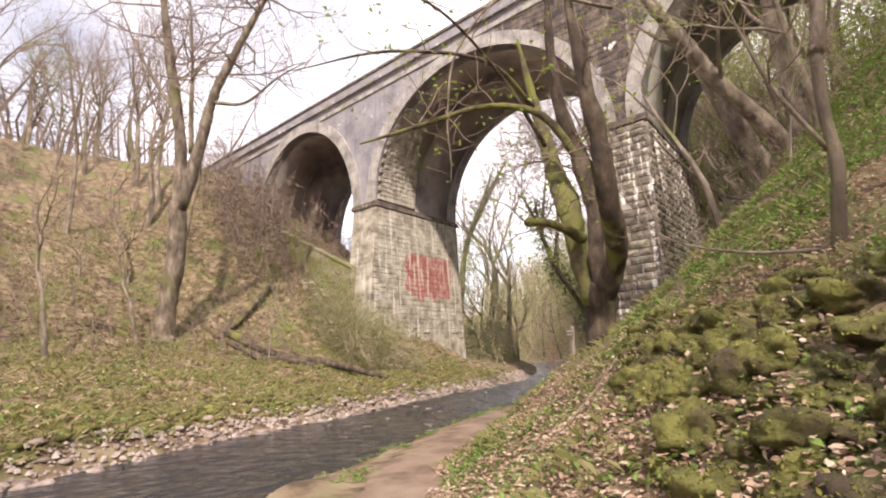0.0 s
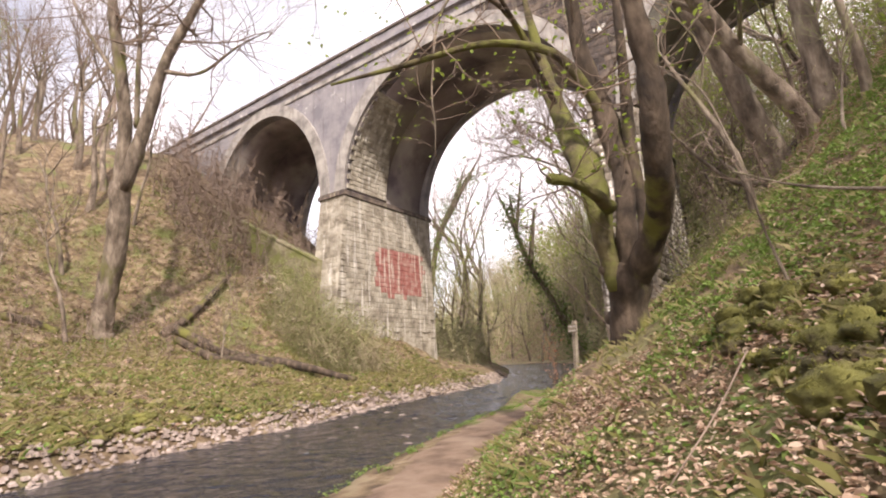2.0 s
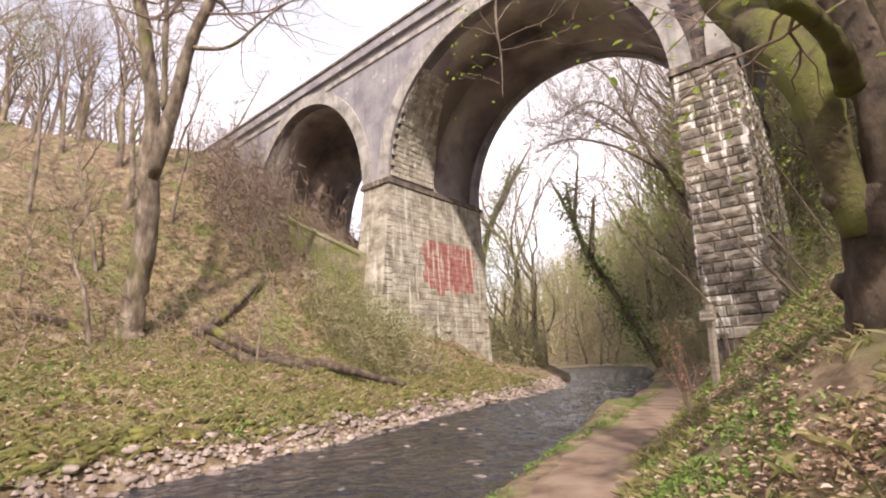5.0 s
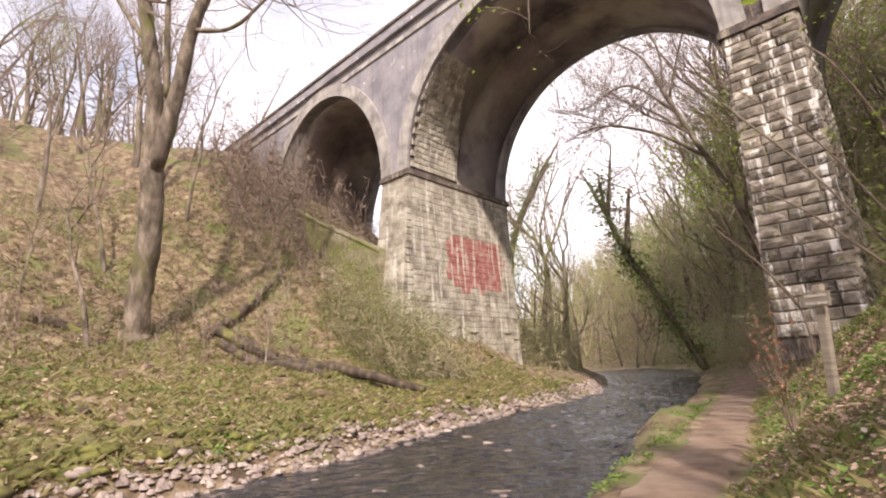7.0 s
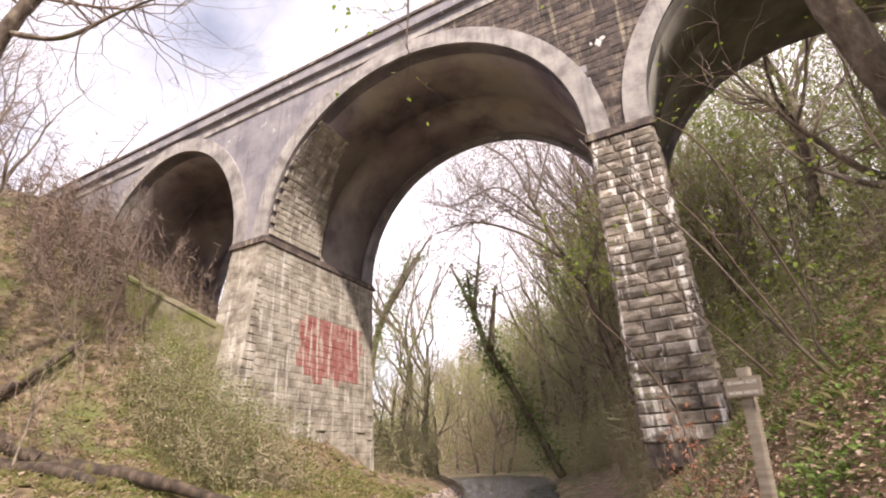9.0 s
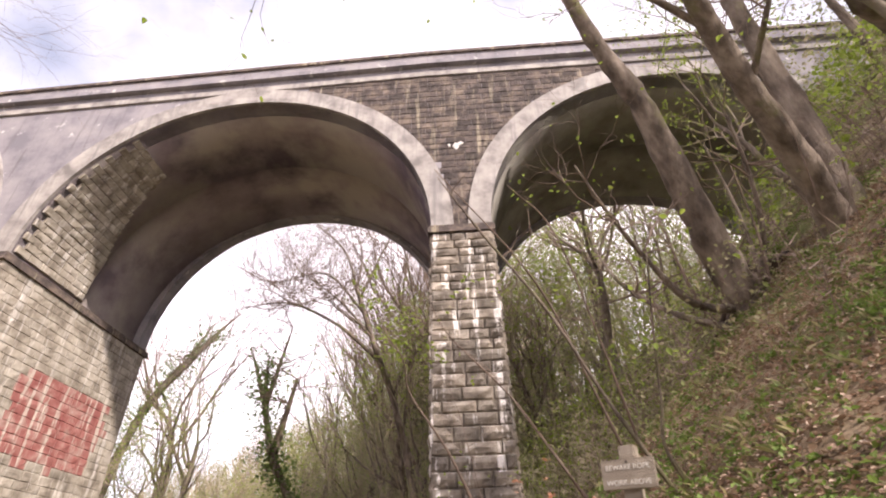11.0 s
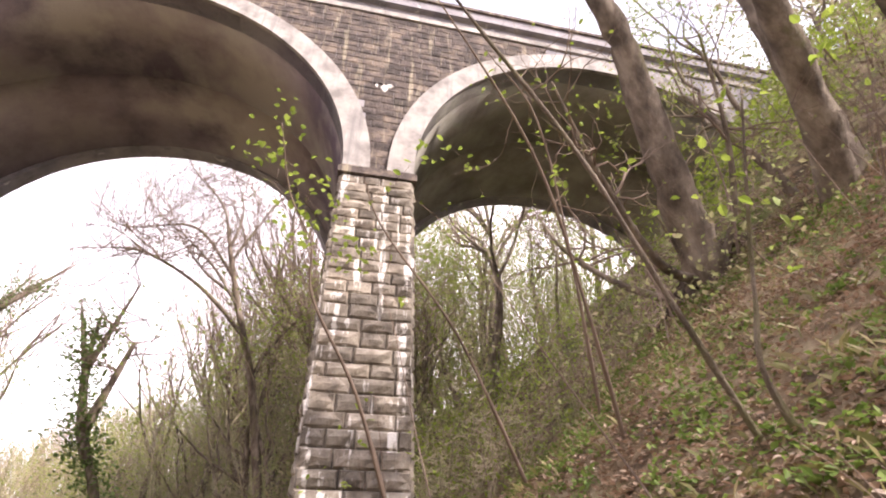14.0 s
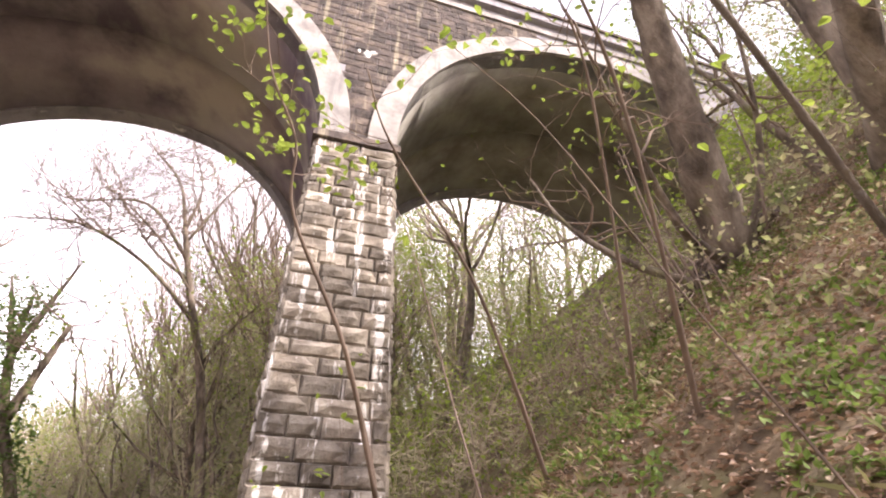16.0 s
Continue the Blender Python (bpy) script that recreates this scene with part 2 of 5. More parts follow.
def tube(g, pts, n=6, cap=True):
    """A tapered limb through (x, y, z, radius) points."""
    P = [Vector(p[:3]) for p in pts]
    side = None
    verts = []
    for i, p in enumerate(P):
        d = (P[min(i + 1, len(P) - 1)] - P[max(i - 1, 0)])
        d = d.normalized() if d.length > 1e-6 else Vector((0, 0, 1))
        if side is None:
            side = d.orthogonal().normalized()
        side = (side - d * side.dot(d))
        side = side.normalized() if side.length > 1e-6 else d.orthogonal().normalized()
        up = d.cross(side)
        r = pts[i][3]
        for k in range(n):
            a = 2 * math.pi * k / n
            q = side * math.cos(a) + up * math.sin(a)
            s = 1 + (0.16 * noise.noise((p + q * r) * (0.9 / max(r, 0.05))) if n > 9 else 0)
            verts.append(tuple(p + q * r * s))
    faces = [(i * n + k, i * n + (k + 1) % n, (i + 1) * n + (k + 1) % n, (i + 1) * n + k) for i in range(len(P) - 1) for k in range(n)]
    if cap:
        faces += [tuple(range(n - 1, -1, -1)), tuple(range((len(P) - 1) * n, len(P) * n))]
    g.add(verts, faces)


def smooth_line(pts, steps=3):
    """Catmull-Rom through (x, y, z, r) points."""
    P = [np.array(p, float) for p in pts]
    P = [2 * P[0] - P[1]] + P + [2 * P[-1] - P[-2]]
    out = []
    for i in range(1, len(P) - 2):
        a, b, c, d = P[i - 1:i + 3]
        for s in range(steps):
            t = s / steps
            out.append(tuple(0.5 * (2 * b + (c - a) * t + (2 * a - 5 * b + 4 * c - d) * t * t + (3 * b - a - 3 * c + d) * t ** 3)))
    out.append(tuple(P[-2]))
    return out


def round_leaf(g, p, size, rng, flat=0.5, long=1.5):
    """One six-cornered leaf, folded along its rib and curled at the tip."""
    d = Vector((rng.gauss(0, 1), rng.gauss(0, 1), rng.gauss(0, flat))).normalized()
    s = d.cross(Vector((rng.gauss(0, 0.4), rng.gauss(0, 0.4), 1))).normalized()
    up = s.cross(d) * (rng.uniform(0.05, 0.3) * size)
    p = Vector(p)
    L = d * size * long
    g.add([tuple(p), tuple(p + L * 0.3 + s * size * 0.45 + up), tuple(p + L * 0.7 + s * size * 0.36 + up), tuple(p + L - up * 0.5), tuple(p + L * 0.7 - s * size * 0.36 + up), tuple(p + L * 0.3 - s * size * 0.45 + up)],
          [(0, 1, 2), (0, 2, 3), (0, 3, 4), (0, 4, 5)])


def leaf(g, p, size, rng, flat=0.5, long=1.6):
    """One folded four-cornered leaf."""
    d = Vector((rng.gauss(0, 1), rng.gauss(0, 1), rng.gauss(0, flat))).normalized()
    s = d.cross(Vector((rng.gauss(0, 0.4), rng.gauss(0, 0.4), 1))).normalized()
    up = s.cross(d) * (0.15 * size)
    p = Vector(p)
    g.add([tuple(p), tuple(p + d * size * long * 0.5 + s * size * 0.5 + up), tuple(p + d * size * long), tuple(p + d * size * long * 0.5 - s * size * 0.5 + up)],
          [(0, 1, 2), (0, 2, 3)])


# ---- plan: stream edges, path and slopes ----
def line(ys, xs):
    return lambda y: float(np.interp(y, ys, xs))


PATH_X = line([-30, 0, 1.1, 2.3, 3.8, 6, 8.6, 11.2, 14.4, 18, 23, 30, 37, 46, 56, 70, 90, 200], [30, 0.1, -1.1, -2.4, -3.75, -5.2, -6.3, -7.1, -7.5, -8.2, -9.2, -10.5, -11.9, -14.2, -17.6, -25, -41, -180])
NEAR_X = line([-30, 0, 4.8, 9.7, 13.4, 18.6, 27.7, 38.6, 46, 56, 70, 90, 200], [24, -3.6, -6.6, -8.0, -8.8, -10.2, -11.9, -14.6, -16.8, -20.6, -29, -46, -190])
FAR_X = line([-30, 0, 3.7, 7.7, 12, 18, 32, 38, 46, 56, 70, 90, 200], [15, -10.3, -12.2, -13.5, -14.1, -15.8, -18, -20.0, -23.8, -30, -41, -60, -205])
TOE = line([-60, 5, 13, 16, 24, 33, 42, 60, 100], [15.5, 15.5, 15.0, 12, 5.0, 5.5, 18, 36, 70])
SLOPE_R = line([-30, 5, 9, 13, 16, 19.5, 24, 36, 60], [0.42, 0.48, 0.62, 0.80, 0.88, 0.88, 0.62, 0.55, 0.6])
STEEPER_R = line([-30, 17, 24, 36, 60], [0.25, 0.25, 0.68, 0.6, 0.3])
WATER_Z = -0.45


def soft(v, k=1.0):
    return k * math.log1p(math.exp(max(-40, min(40, v / k))))


def ease(v):
    v = max(0.0, min(1.0, v))
    return v * v * (3 - 2 * v)


def rise(y):
    """The stream bed climbs over a low cascade under the arch."""
    return 0.55 * ease((y - 27) / 30)


def base_height(x, y):
    return rise(y) + level_height(x, y)


def level_height(x, y):
    xn, xf, xp = NEAR_X(y), FAR_X(y), PATH_X(y)
    if x < xf:
        d = xf - x
        toe = TOE(y)
        z = WATER_Z - 0.08 + 0.55 * ease(d / 1.1) + 0.21 * min(d, toe + 2) * ease(d / 2) + 0.86 * soft(d - toe, 1.0)
        return 21.5 - soft(21.5 - z, 1.2)
    if x < xn:
        u = (x - xf) / (xn - xf)
        return WATER_Z - 0.08 - 0.32 * math.sin(math.pi * u)
    d = x - xp
    if d < 0.75:
        return WATER_Z - 0.08 + (0.38) * ease((x - xn) / 0.5)
    z = -0.15 + SLOPE_R(y) * (d - 0.75) + STEEPER_R(y) * soft(d - 8, 1.0)
    cap = 21 - 2.5 * ease((y - 33) / 14) + 6 * ease((12 - y) / 10)
    return cap - soft(cap - z, 3)


def height(x, y):
    z = base_height(x, y)
    off = min(1.0, max(0.0, (abs(x - PATH_X(y)) - 0.5) / 1.0)) if x > NEAR_X(y) else (min(1.0, max(0, FAR_X(y) - x)) if x < FAR_X(y) else 0.2)
    z += off * (0.28 * noise.noise((x * 0.35, y * 0.35, 0)) + 0.13 * noise.noise((x * 1.1, y * 1.1, 3)) + 0.05 * noise.noise((x * 3.3, y * 3.3, 7)))
    return z


def axis(lo, hi, step, far_lo, far_hi):
    a = list(np.arange(lo, hi, step))
    s, v = step, hi
    while v < far_hi:
        a.append(v)
        s *= 1.13
        v += s
    s, v = step, lo
    while v > far_lo:
        s *= 1.13
        v -= s
        a.insert(0, v)
    return a


xs, ys = axis(-30, 6, 0.24, -1500, 1500), axis(-1, 32, 0.24, -1500, 1500)
g = Geo()
for y in ys:
    for x in xs:
        g.v.append((x, y, height(x, y) if abs(x) < 300 and -200 < y < 300 else 16 + 0.01 * abs(x)))
nx = len(xs)
g.f = [(j * nx + i, j * nx + i + 1, (j + 1) * nx + i + 1, (j + 1) * nx + i) for j in range(len(ys) - 1) for i in range(nx - 1)]
tagged(part("ground", g, M_GROUND, smooth=True), "wooded valley sides of brown leaf litter, moss and grass", "ground", kind="structure")

# the footpath: a worn strip a hand above the ground, ragged at both edges
g = Geo()
rows_y = list(np.arange(-8, 40, 0.2))
for y in rows_y:
    for k in range(9):
        u = k / 8 * 2 - 1
        w = 0.56 + 0.13 * noise.noise((y * 0.9, 5 * (u > 0), 1))
        x = PATH_X(y) + u * w * (1.25 if y < 6 else 1.0)
        g.v.append((x, y, rise(y) - 0.115 - 0.05 * abs(u) ** 3 + 0.018 * noise.noise((x * 2.5, y * 2.5, 2)) - 0.02 * (1 - u * u)))
g.f = [(j * 9 + i, j * 9 + i + 1, j * 9 + i + 10, j * 9 + i + 9) for j in range(len(rows_y) - 1) for i in range(8)]
tagged(part("path", g, M_PATH, smooth=True), "narrow trodden brown earth footpath beside the stream", "path", kind="structure")

g = Geo()
rows_y = list(np.arange(-14, 70, 0.16))
for y in rows_y:
    xf, xn = FAR_X(y) - 0.5, NEAR_X(y) + 0.4
    for k in range(37):
        x = xf + (xn - xf) * k / 36
        rapid = ease((y - 11) / 6)
        z = WATER_Z + rise(y) + 0.015 * noise.noise((x * 1.4, y * 0.9, 0)) + (0.014 + 0.075 * rapid) * noise.noise((x * 3.1, y * 2.2, 4))
        g.v.append((x, y, z))
g.f = [(j * 37 + i, j * 37 + i + 1, j * 37 + i + 38, j * 37 + i + 37) for j in range(len(rows_y) - 1) for i in range(36)]
tagged(part("water", g, M_WATER, smooth=True), "shallow dark peaty stream with small riffles", "stream", kind="structure")

# ---- the viaduct ----
YF, YB, ZS, TOP = 24.7, 34.2, 12.55, 22.15
PIER_X = [-39.8, -25.2, -6.7, 12.15]
HALF_PIER, RISE = 1.12, 7.75
STEP_Y = 28.9
viaduct = tagged(new("viaduct"), "tall grey stone and cement-rendered railway viaduct crossing the valley", "viaduct")


def deck_drop(x):
    """The parapet falls gently towards the far end."""
    return 0.034 * max(0.0, -8.0 - x)


def sloped_box(g, x0, x1, y0, y1, z0, z1):
    for a, b in ((x0, -8.0), (-8.0, x1)):
        box(g, a, b, y0, y1, z0, z1)
    g.v = [(x, y, z - deck_drop(x)) for x, y, z in g.v]


def arch_point(i, a, grow_by=0.0):
    cx = (PIER_X[i] + PIER_X[i + 1]) / 2
    hs = (PIER_X[i + 1] - PIER_X[i]) / 2 - HALF_PIER
    return cx + (hs + grow_by) * math.cos(a), ZS + (RISE + grow_by) * math.sin(a)


def arch_low(x, lift=0.0):
    """Underside of the spandrel at x: the arch, or the pier's top."""
    for i in range(3):
        cx = (PIER_X[i] + PIER_X[i + 1]) / 2
        hs = (PIER_X[i + 1] - PIER_X[i]) / 2 - HALF_PIER
        u = (x - cx) / hs
        if abs(u) < 1:
            return ZS + (RISE + lift) * math.sqrt(1 - u * u)
    return ZS


N = 48
x_samples = [-60.0, PIER_X[0] - HALF_PIER]
for i in range(3):
    x_samples += [arch_point(i, math.pi * (1 - k / N))[0] for k in range(N + 1)]
x_samples += [PIER_X[3] + HALF_PIER, 22.0]
for wall_y, nm in ((YF, "spandrel_wall"), (YB, "spandrel_wall")):
    g = Geo()
    sgn = 1 if wall_y == YF else -1
    lift = 0.0 if wall_y == YF else 0.4
    for a, b in zip(x_samples, x_samples[1:]):
        if b - a < 1e-6:
            continue
        za = arch_low(a, lift) if -41 < a < 13 else 4.0
        zb = arch_low(b, lift) if -41 < b < 13 else 4.0
        if a <= -41 or b >= 13.4:
            za = zb = 4.0
        w = wall_y + sgn * 0.7
        g.add([(a, wall_y, za), (b, wall_y, zb), (b, wall_y, TOP - deck_drop(b)), (a, wall_y, TOP - deck_drop(a)), (a, w, za), (b, w, zb), (b, w, TOP - deck_drop(b)), (a, w, TOP - deck_drop(a))],
              [(0, 1, 2, 3), (7, 6, 5, 4), (3, 2, 6, 7), (4, 5, 1, 0)])
    part(nm, g.weld(), M_RENDER, viaduct, "grey cement-rendered spandrel wall with pale scars")

for i in range(3):
    # soffit in two builds, the nearer one a step lower
    for y0, y1, drop, lab in ((YF + 0.02, STEP_Y, 0.0, "sooty arch soffit"), (STEP_Y, YB - 0.02, 0.40, "sooty arch soffit of the older half")):
        g = Geo()
        for k in range(N + 1):
            a = math.pi * k / N
            x0, z0 = arch_point(i, a, drop)
            x1, z1 = arch_point(i, a, 1.1)
            g.v += [(x0, y0, z0), (x0, y1, z0), (x1, y0, z1), (x1, y1, z1)]
        for k in range(N):
            o, q = 4 * k, 4 * k + 4
            g.f += [(o, o + 1, q + 1, q), (o, q, q + 2, o + 2), (o + 1, o + 3, q + 3, q + 1), (o + 2, q + 2, q + 3, o + 3)]
        part("arch_soffit", g, M_SOFFIT if i < 2 else M_SOFFIT_GREY, viaduct, lab if i < 2 else lab.replace("sooty", "bounce-lightened grey"), True)
    for yy, s, lift in ((YF, -1, 0.0), (YB, 1, 0.40)):
        g = Geo()
        for k in range(N + 1):
            a = math.pi * k / N
            for gr, dy in ((lift, 0.0), (lift, 0.13), (0.85, 0.13), (0.85, 0.0)):
                x, z = arch_point(i, a, gr)
                g.v.append((x, yy + s * dy, max(z, ZS)))
        g.f = [(4 * k + j, 4 * k + (j + 1) % 4, 4 * k + 4 + (j + 1) % 4, 4 * k + 4 + j) for k in range(N) for j in range(4)]
        part("arch_ring", g, M_RING, viaduct, "pale cement-faced arch ring")
for y0, y1 in ((YF, YF + 0.5), (YB - 0.5, YB)):
    o = -1 if y0 == YF else 1
    for nm, z0, z1, out, mat in (("string_course", TOP - 0.75, TOP - 0.45, 0.10, M_RING), ("cornice", TOP, TOP + 0.26, 0.24, M_RENDER),
                                 ("parapet", TOP + 0.26, TOP + 0.80, 0.10, M_RENDER), ("coping", TOP + 0.80, TOP + 0.98, 0.2, M_DARKSTONE)):
        g = Geo()
        a, b = (y0 - out, y1) if o < 0 else (y0, y1 + out)
        sloped_box(g, -62, 12.6, a, b, z0, z1)
        part(nm, g, mat, viaduct)
g = Geo()
sloped_box(g, -60, 21.9, YF + 0.71, YB - 0.71, TOP - 0.5, TOP + 0.1)
part("deck", g, M_DARKSTONE, viaduct)
g = Geo()
box(g, 12.6, 22, YF - 0.25, YF + 0.6, TOP + 0.002, TOP + 1.5)
part("end_wall", g, M_DARKSTONE, viaduct, "darker stone end wall of the parapet")


# rock-faced block: a box of unit size whose outer face (towards -y) swells between chamfered margins
def block_mesh(name, mat, seed, bulge=0.35):
    rng = random.Random(seed)
    m = 0.06 if bulge > 0.2 else 0.03
    edge_y = -0.22 if bulge > 0.2 else -0.36
    v = [(-0.5, 0.5, -0.5), (0.5, 0.5, -0.5), (0.5, 0.5, 0.5), (-0.5, 0.5, 0.5),
         (-0.5, edge_y, -0.5), (0.5, edge_y, -0.5), (0.5, edge_y, 0.5), (-0.5, edge_y, 0.5)]
    for zz in (-0.5 + 2 * m, 0.0, 0.5 - 2 * m):
        for xx in (-0.5 + m, -0.15, 0.2, 0.5 - m):
            edge = abs(zz) > 0.3 or abs(xx) > 0.4
            v.append((xx + rng.uniform(-0.02, 0.02), -0.5 - bulge * (0 if edge else 1) * rng.uniform(0.2, 1) + rng.uniform(-0.12, 0.1), zz + rng.uniform(-0.04, 0.04)))
    f = [(0, 1, 2, 3)[::-1], (0, 4, 5, 1), (1, 5, 6, 2), (2, 6, 7, 3), (3, 7, 4, 0)]
    for r in range(2):
        for c in range(3):
            o = 8 + r * 4 + c
            f.append((o, o + 1, o + 5, o + 4))
    f += [(4, 8, 9, 10), (4, 10, 11, 5), (5, 11, 15), (5, 15, 19, 6), (6, 19, 18, 17), (6, 17, 16, 7), (7, 16, 12), (7, 12, 8, 4)]
    me = bpy.data.meshes.new(name)
    me.from_pydata(v, [], f)
    me.materials.append(mat)
    return me


BLOCKS = {m.name: [block_mesh("block", m, 10 * k + 3, 0.35 if m is M_STONE else 0.12) for k in range(6)] for m in (M_STONE, M_PALE, M_DARKSTONE, M_RED)}


def lay(parent, rng, origin, along, out, length, z0, z1, course, widths, mat_of, batter=0.0, limit=300, keep=None, depth=0.22):
    """Courses of blocks on a wall: from origin along a direction, facing out; past the limit they join one stuff mesh."""
    along, out = Vector(along), Vector(out)
    rest, count, z, k = Geo(), 0, z1, 0
    rot = Matrix((along, -out, Vector((0, 0, 1)))).transposed().to_4x4()
    while z - course > z0 - 1e-3:
        h = course * rng.uniform(0.9, 1.1)
        u = -rng.uniform(0, 0.3) * (k % 2)
        while u < length - 0.05:
            w = rng.uniform(*widths)
            a, b = max(u, 0), min(u + w, length)
            if length - b < 0.25:
                b = length
            u = b if b == length else u + w
            if b - a < 0.12:
                continue
            zc = z - h / 2
            c = Vector(origin) + along * ((a + b) / 2) + out * (batter * (z1 - zc) - depth / 2 + (0.05 if depth > 0.15 else 0.022))
            c.z = zc
            if keep and not keep(c, b - a, h):
                continue
            mat = mat_of(c)
            m = Matrix.Translation(c) @ rot @ Matrix.Diagonal((b - a - (0.016 if depth > 0.15 else 0.010), depth * rng.uniform(0.9, 1.15), h - (0.018 if depth > 0.15 else 0.010), 1))
            me = rng.choice(BLOCKS[mat.name])
            if count < limit:
                ob = new("block", me)
                ob.parent = parent
                ob.matrix_basis = m
                count += 1
            else:
                rest.add([tuple(m @ q.co) for q in me.vertices], [tuple(p.vertices) for p in me.polygons])
        z -= h
        k += 1
    if rest.v:
        tagged(part("block_facing", rest, mat_of(Vector(origin)), parent), kind="stuff")


BATTER = 0.13
def pier(i, z_base, mat):
    x0, x1 = PIER_X[i] - HALF_PIER, PIER_X[i] + HALF_PIER
    z1 = ZS - 0.33
    g = Geo()
    yf, fb = YF - 0.05, BATTER * (z1 - z_base)
    g.add([(x0 + 0.06, yf - fb + 0.06, z_base), (x1 - 0.06, yf - fb + 0.06, z_base), (x1 - 0.06, YB + 0.3, z_base), (x0 + 0.06, YB + 0.3, z_base),
           (x0 + 0.06, yf + 0.06, z1), (x1 - 0.06, yf + 0.06, z1), (x1 - 0.06, YB, z1), (x0 + 0.06, YB, z1)],
          [(0, 3, 2, 1), (4, 5, 6, 7), (0, 1, 5, 4), (1, 2, 6, 5), (2, 3, 7, 6), (3, 0, 4, 7)])
    p = part("pier", g, mat, viaduct)
    g = Geo()
    box(g, x0 - 0.11, x1 + 0.11, YF - 0.22, YB + 0.2, ZS - 0.33, ZS - 0.1)
    box(g, x0 - 0.05, x1 + 0.05, YF - 0.15, YB + 0.13, ZS - 0.098, ZS + 0.02)
    part("impost", g, M_DARKSTONE, p, "dark projecting impost course")
    return p, x0, x1, yf, z1


rng = random.Random(4)
p2, x0, x1, yf, z1 = pier(2, 1.0, M_DARKSTONE)
lay(p2, rng, (x0, yf, 0), (1, 0, 0), (0, -1, 0), x1 - x0, 1.4, z1, 0.385, (0.5, 1.05), lambda c: M_STONE, BATTER, 170)
for xx, o in ((x0, (-1, 0, 0)), (x1, (1, 0, 0))):
    al = (0, -1, 0) if o[0] < 0 else (0, 1, 0)
    org = (xx, YB, 0) if o[0] < 0 else (xx, yf, 0)
    lay(p2, rng, org, al, o, YB - yf, 1.4, z1, 0.385, (0.6, 1.2), lambda c: M_STONE, 0, 80)
    for k in range(26):  # the battered foot in front of the arch line
        zc = z1 - 0.19 - 0.385 * k
        w = BATTER * (z1 - zc)
        if w > 0.2:
            m = Matrix.Translation((xx - o[0] * 0.06, yf - w / 2, zc)) @ Matrix((Vector(al), -Vector(o), Vector((0, 0, 1)))).transposed().to_4x4() @ Matrix.Diagonal((w, 0.22, 0.36, 1))
            ob = new("block", rng.choice(BLOCKS[M_STONE.name]))
            ob.parent, ob.matrix_basis = p2, m
p1, x0, x1, yf, z1 = pier(1, 0.5, M_PALE)
lay(p1, rng, (x0, yf, 0), (1, 0, 0), (0, -1, 0), x1 - x0, 2.0, z1, 0.36, (0.4, 0.9), lambda c: M_PALE, BATTER, 140, None, 0.12)


def wall_stone(c):
    return M_RED if 27.6 + 0.5 * noise.noise((c.z, 0, 0)) < c.y < 33.0 and 5.9 + 0.8 * noise.noise((c.y, 0, 5)) < c.z < 9.3 else M_PALE


lay(p1, rng, (x1, yf, 0), (0, 1, 0), (1, 0, 0), YB - yf, 1.0, z1, 0.34, (0.4, 1.0), wall_stone, 0, 300, lambda c, w, h: c.z > 4.2 or rng.random() < 0.9, 0.10)
for k in range(24):
    zc = z1 - 0.2 - 0.4 * k
    w = BATTER * (z1 - zc)
    if w > 0.2:
        m = Matrix.Translation((x1 - 0.06, yf - w / 2, zc)) @ Matrix(((0, 1, 0), (-1, 0, 0), (0, 0, 1))).transposed().to_4x4() @ Matrix.Diagonal((w, 0.22, 0.37, 1))
        ob = new("block", rng.choice(BLOCKS[M_PALE.name]))
        ob.parent, ob.matrix_basis = p1, m
pier(3, 8.0, M_DARKSTONE)
pier(0, 8.0, M_DARKSTONE)

# coursed stone left bare between the two nearer arches, and the rough stone haunch inside the great arch
bare = part("bare_stonework", (lambda q: (box(q, PIER_X[2] - 0.3, PIER_X[2] + 0.3, YF - 0.012, YF + 0.1, ZS + 0.1, TOP - 0.76), q)[1])(Geo()), M_DARKSTONE, viaduct)


def outside_rings(c, w, h):
    for i in (1, 2):
        cx = (PIER_X[i] + PIER_X[i + 1]) / 2
        hs = (PIER_X[i + 1] - PIER_X[i]) / 2 - HALF_PIER
        for sx in (-0.5, 0.5):
            for sz in (-0.5, 0.5):
                u, v = (c.x + sx * w - cx) / (hs + 0.25), (c.z + sz * h - ZS) / (RISE + 0.25)
                if u * u + v * v < 1:
                    return False
    return True


lay(bare, rng, (-13.5, YF, 0), (1, 0, 0), (0, -1, 0), 13.6, ZS, TOP - 0.78, 0.34, (0.4, 0.9), lambda c: M_DARKSTONE, 0, 300, outside_rings, 0.12)


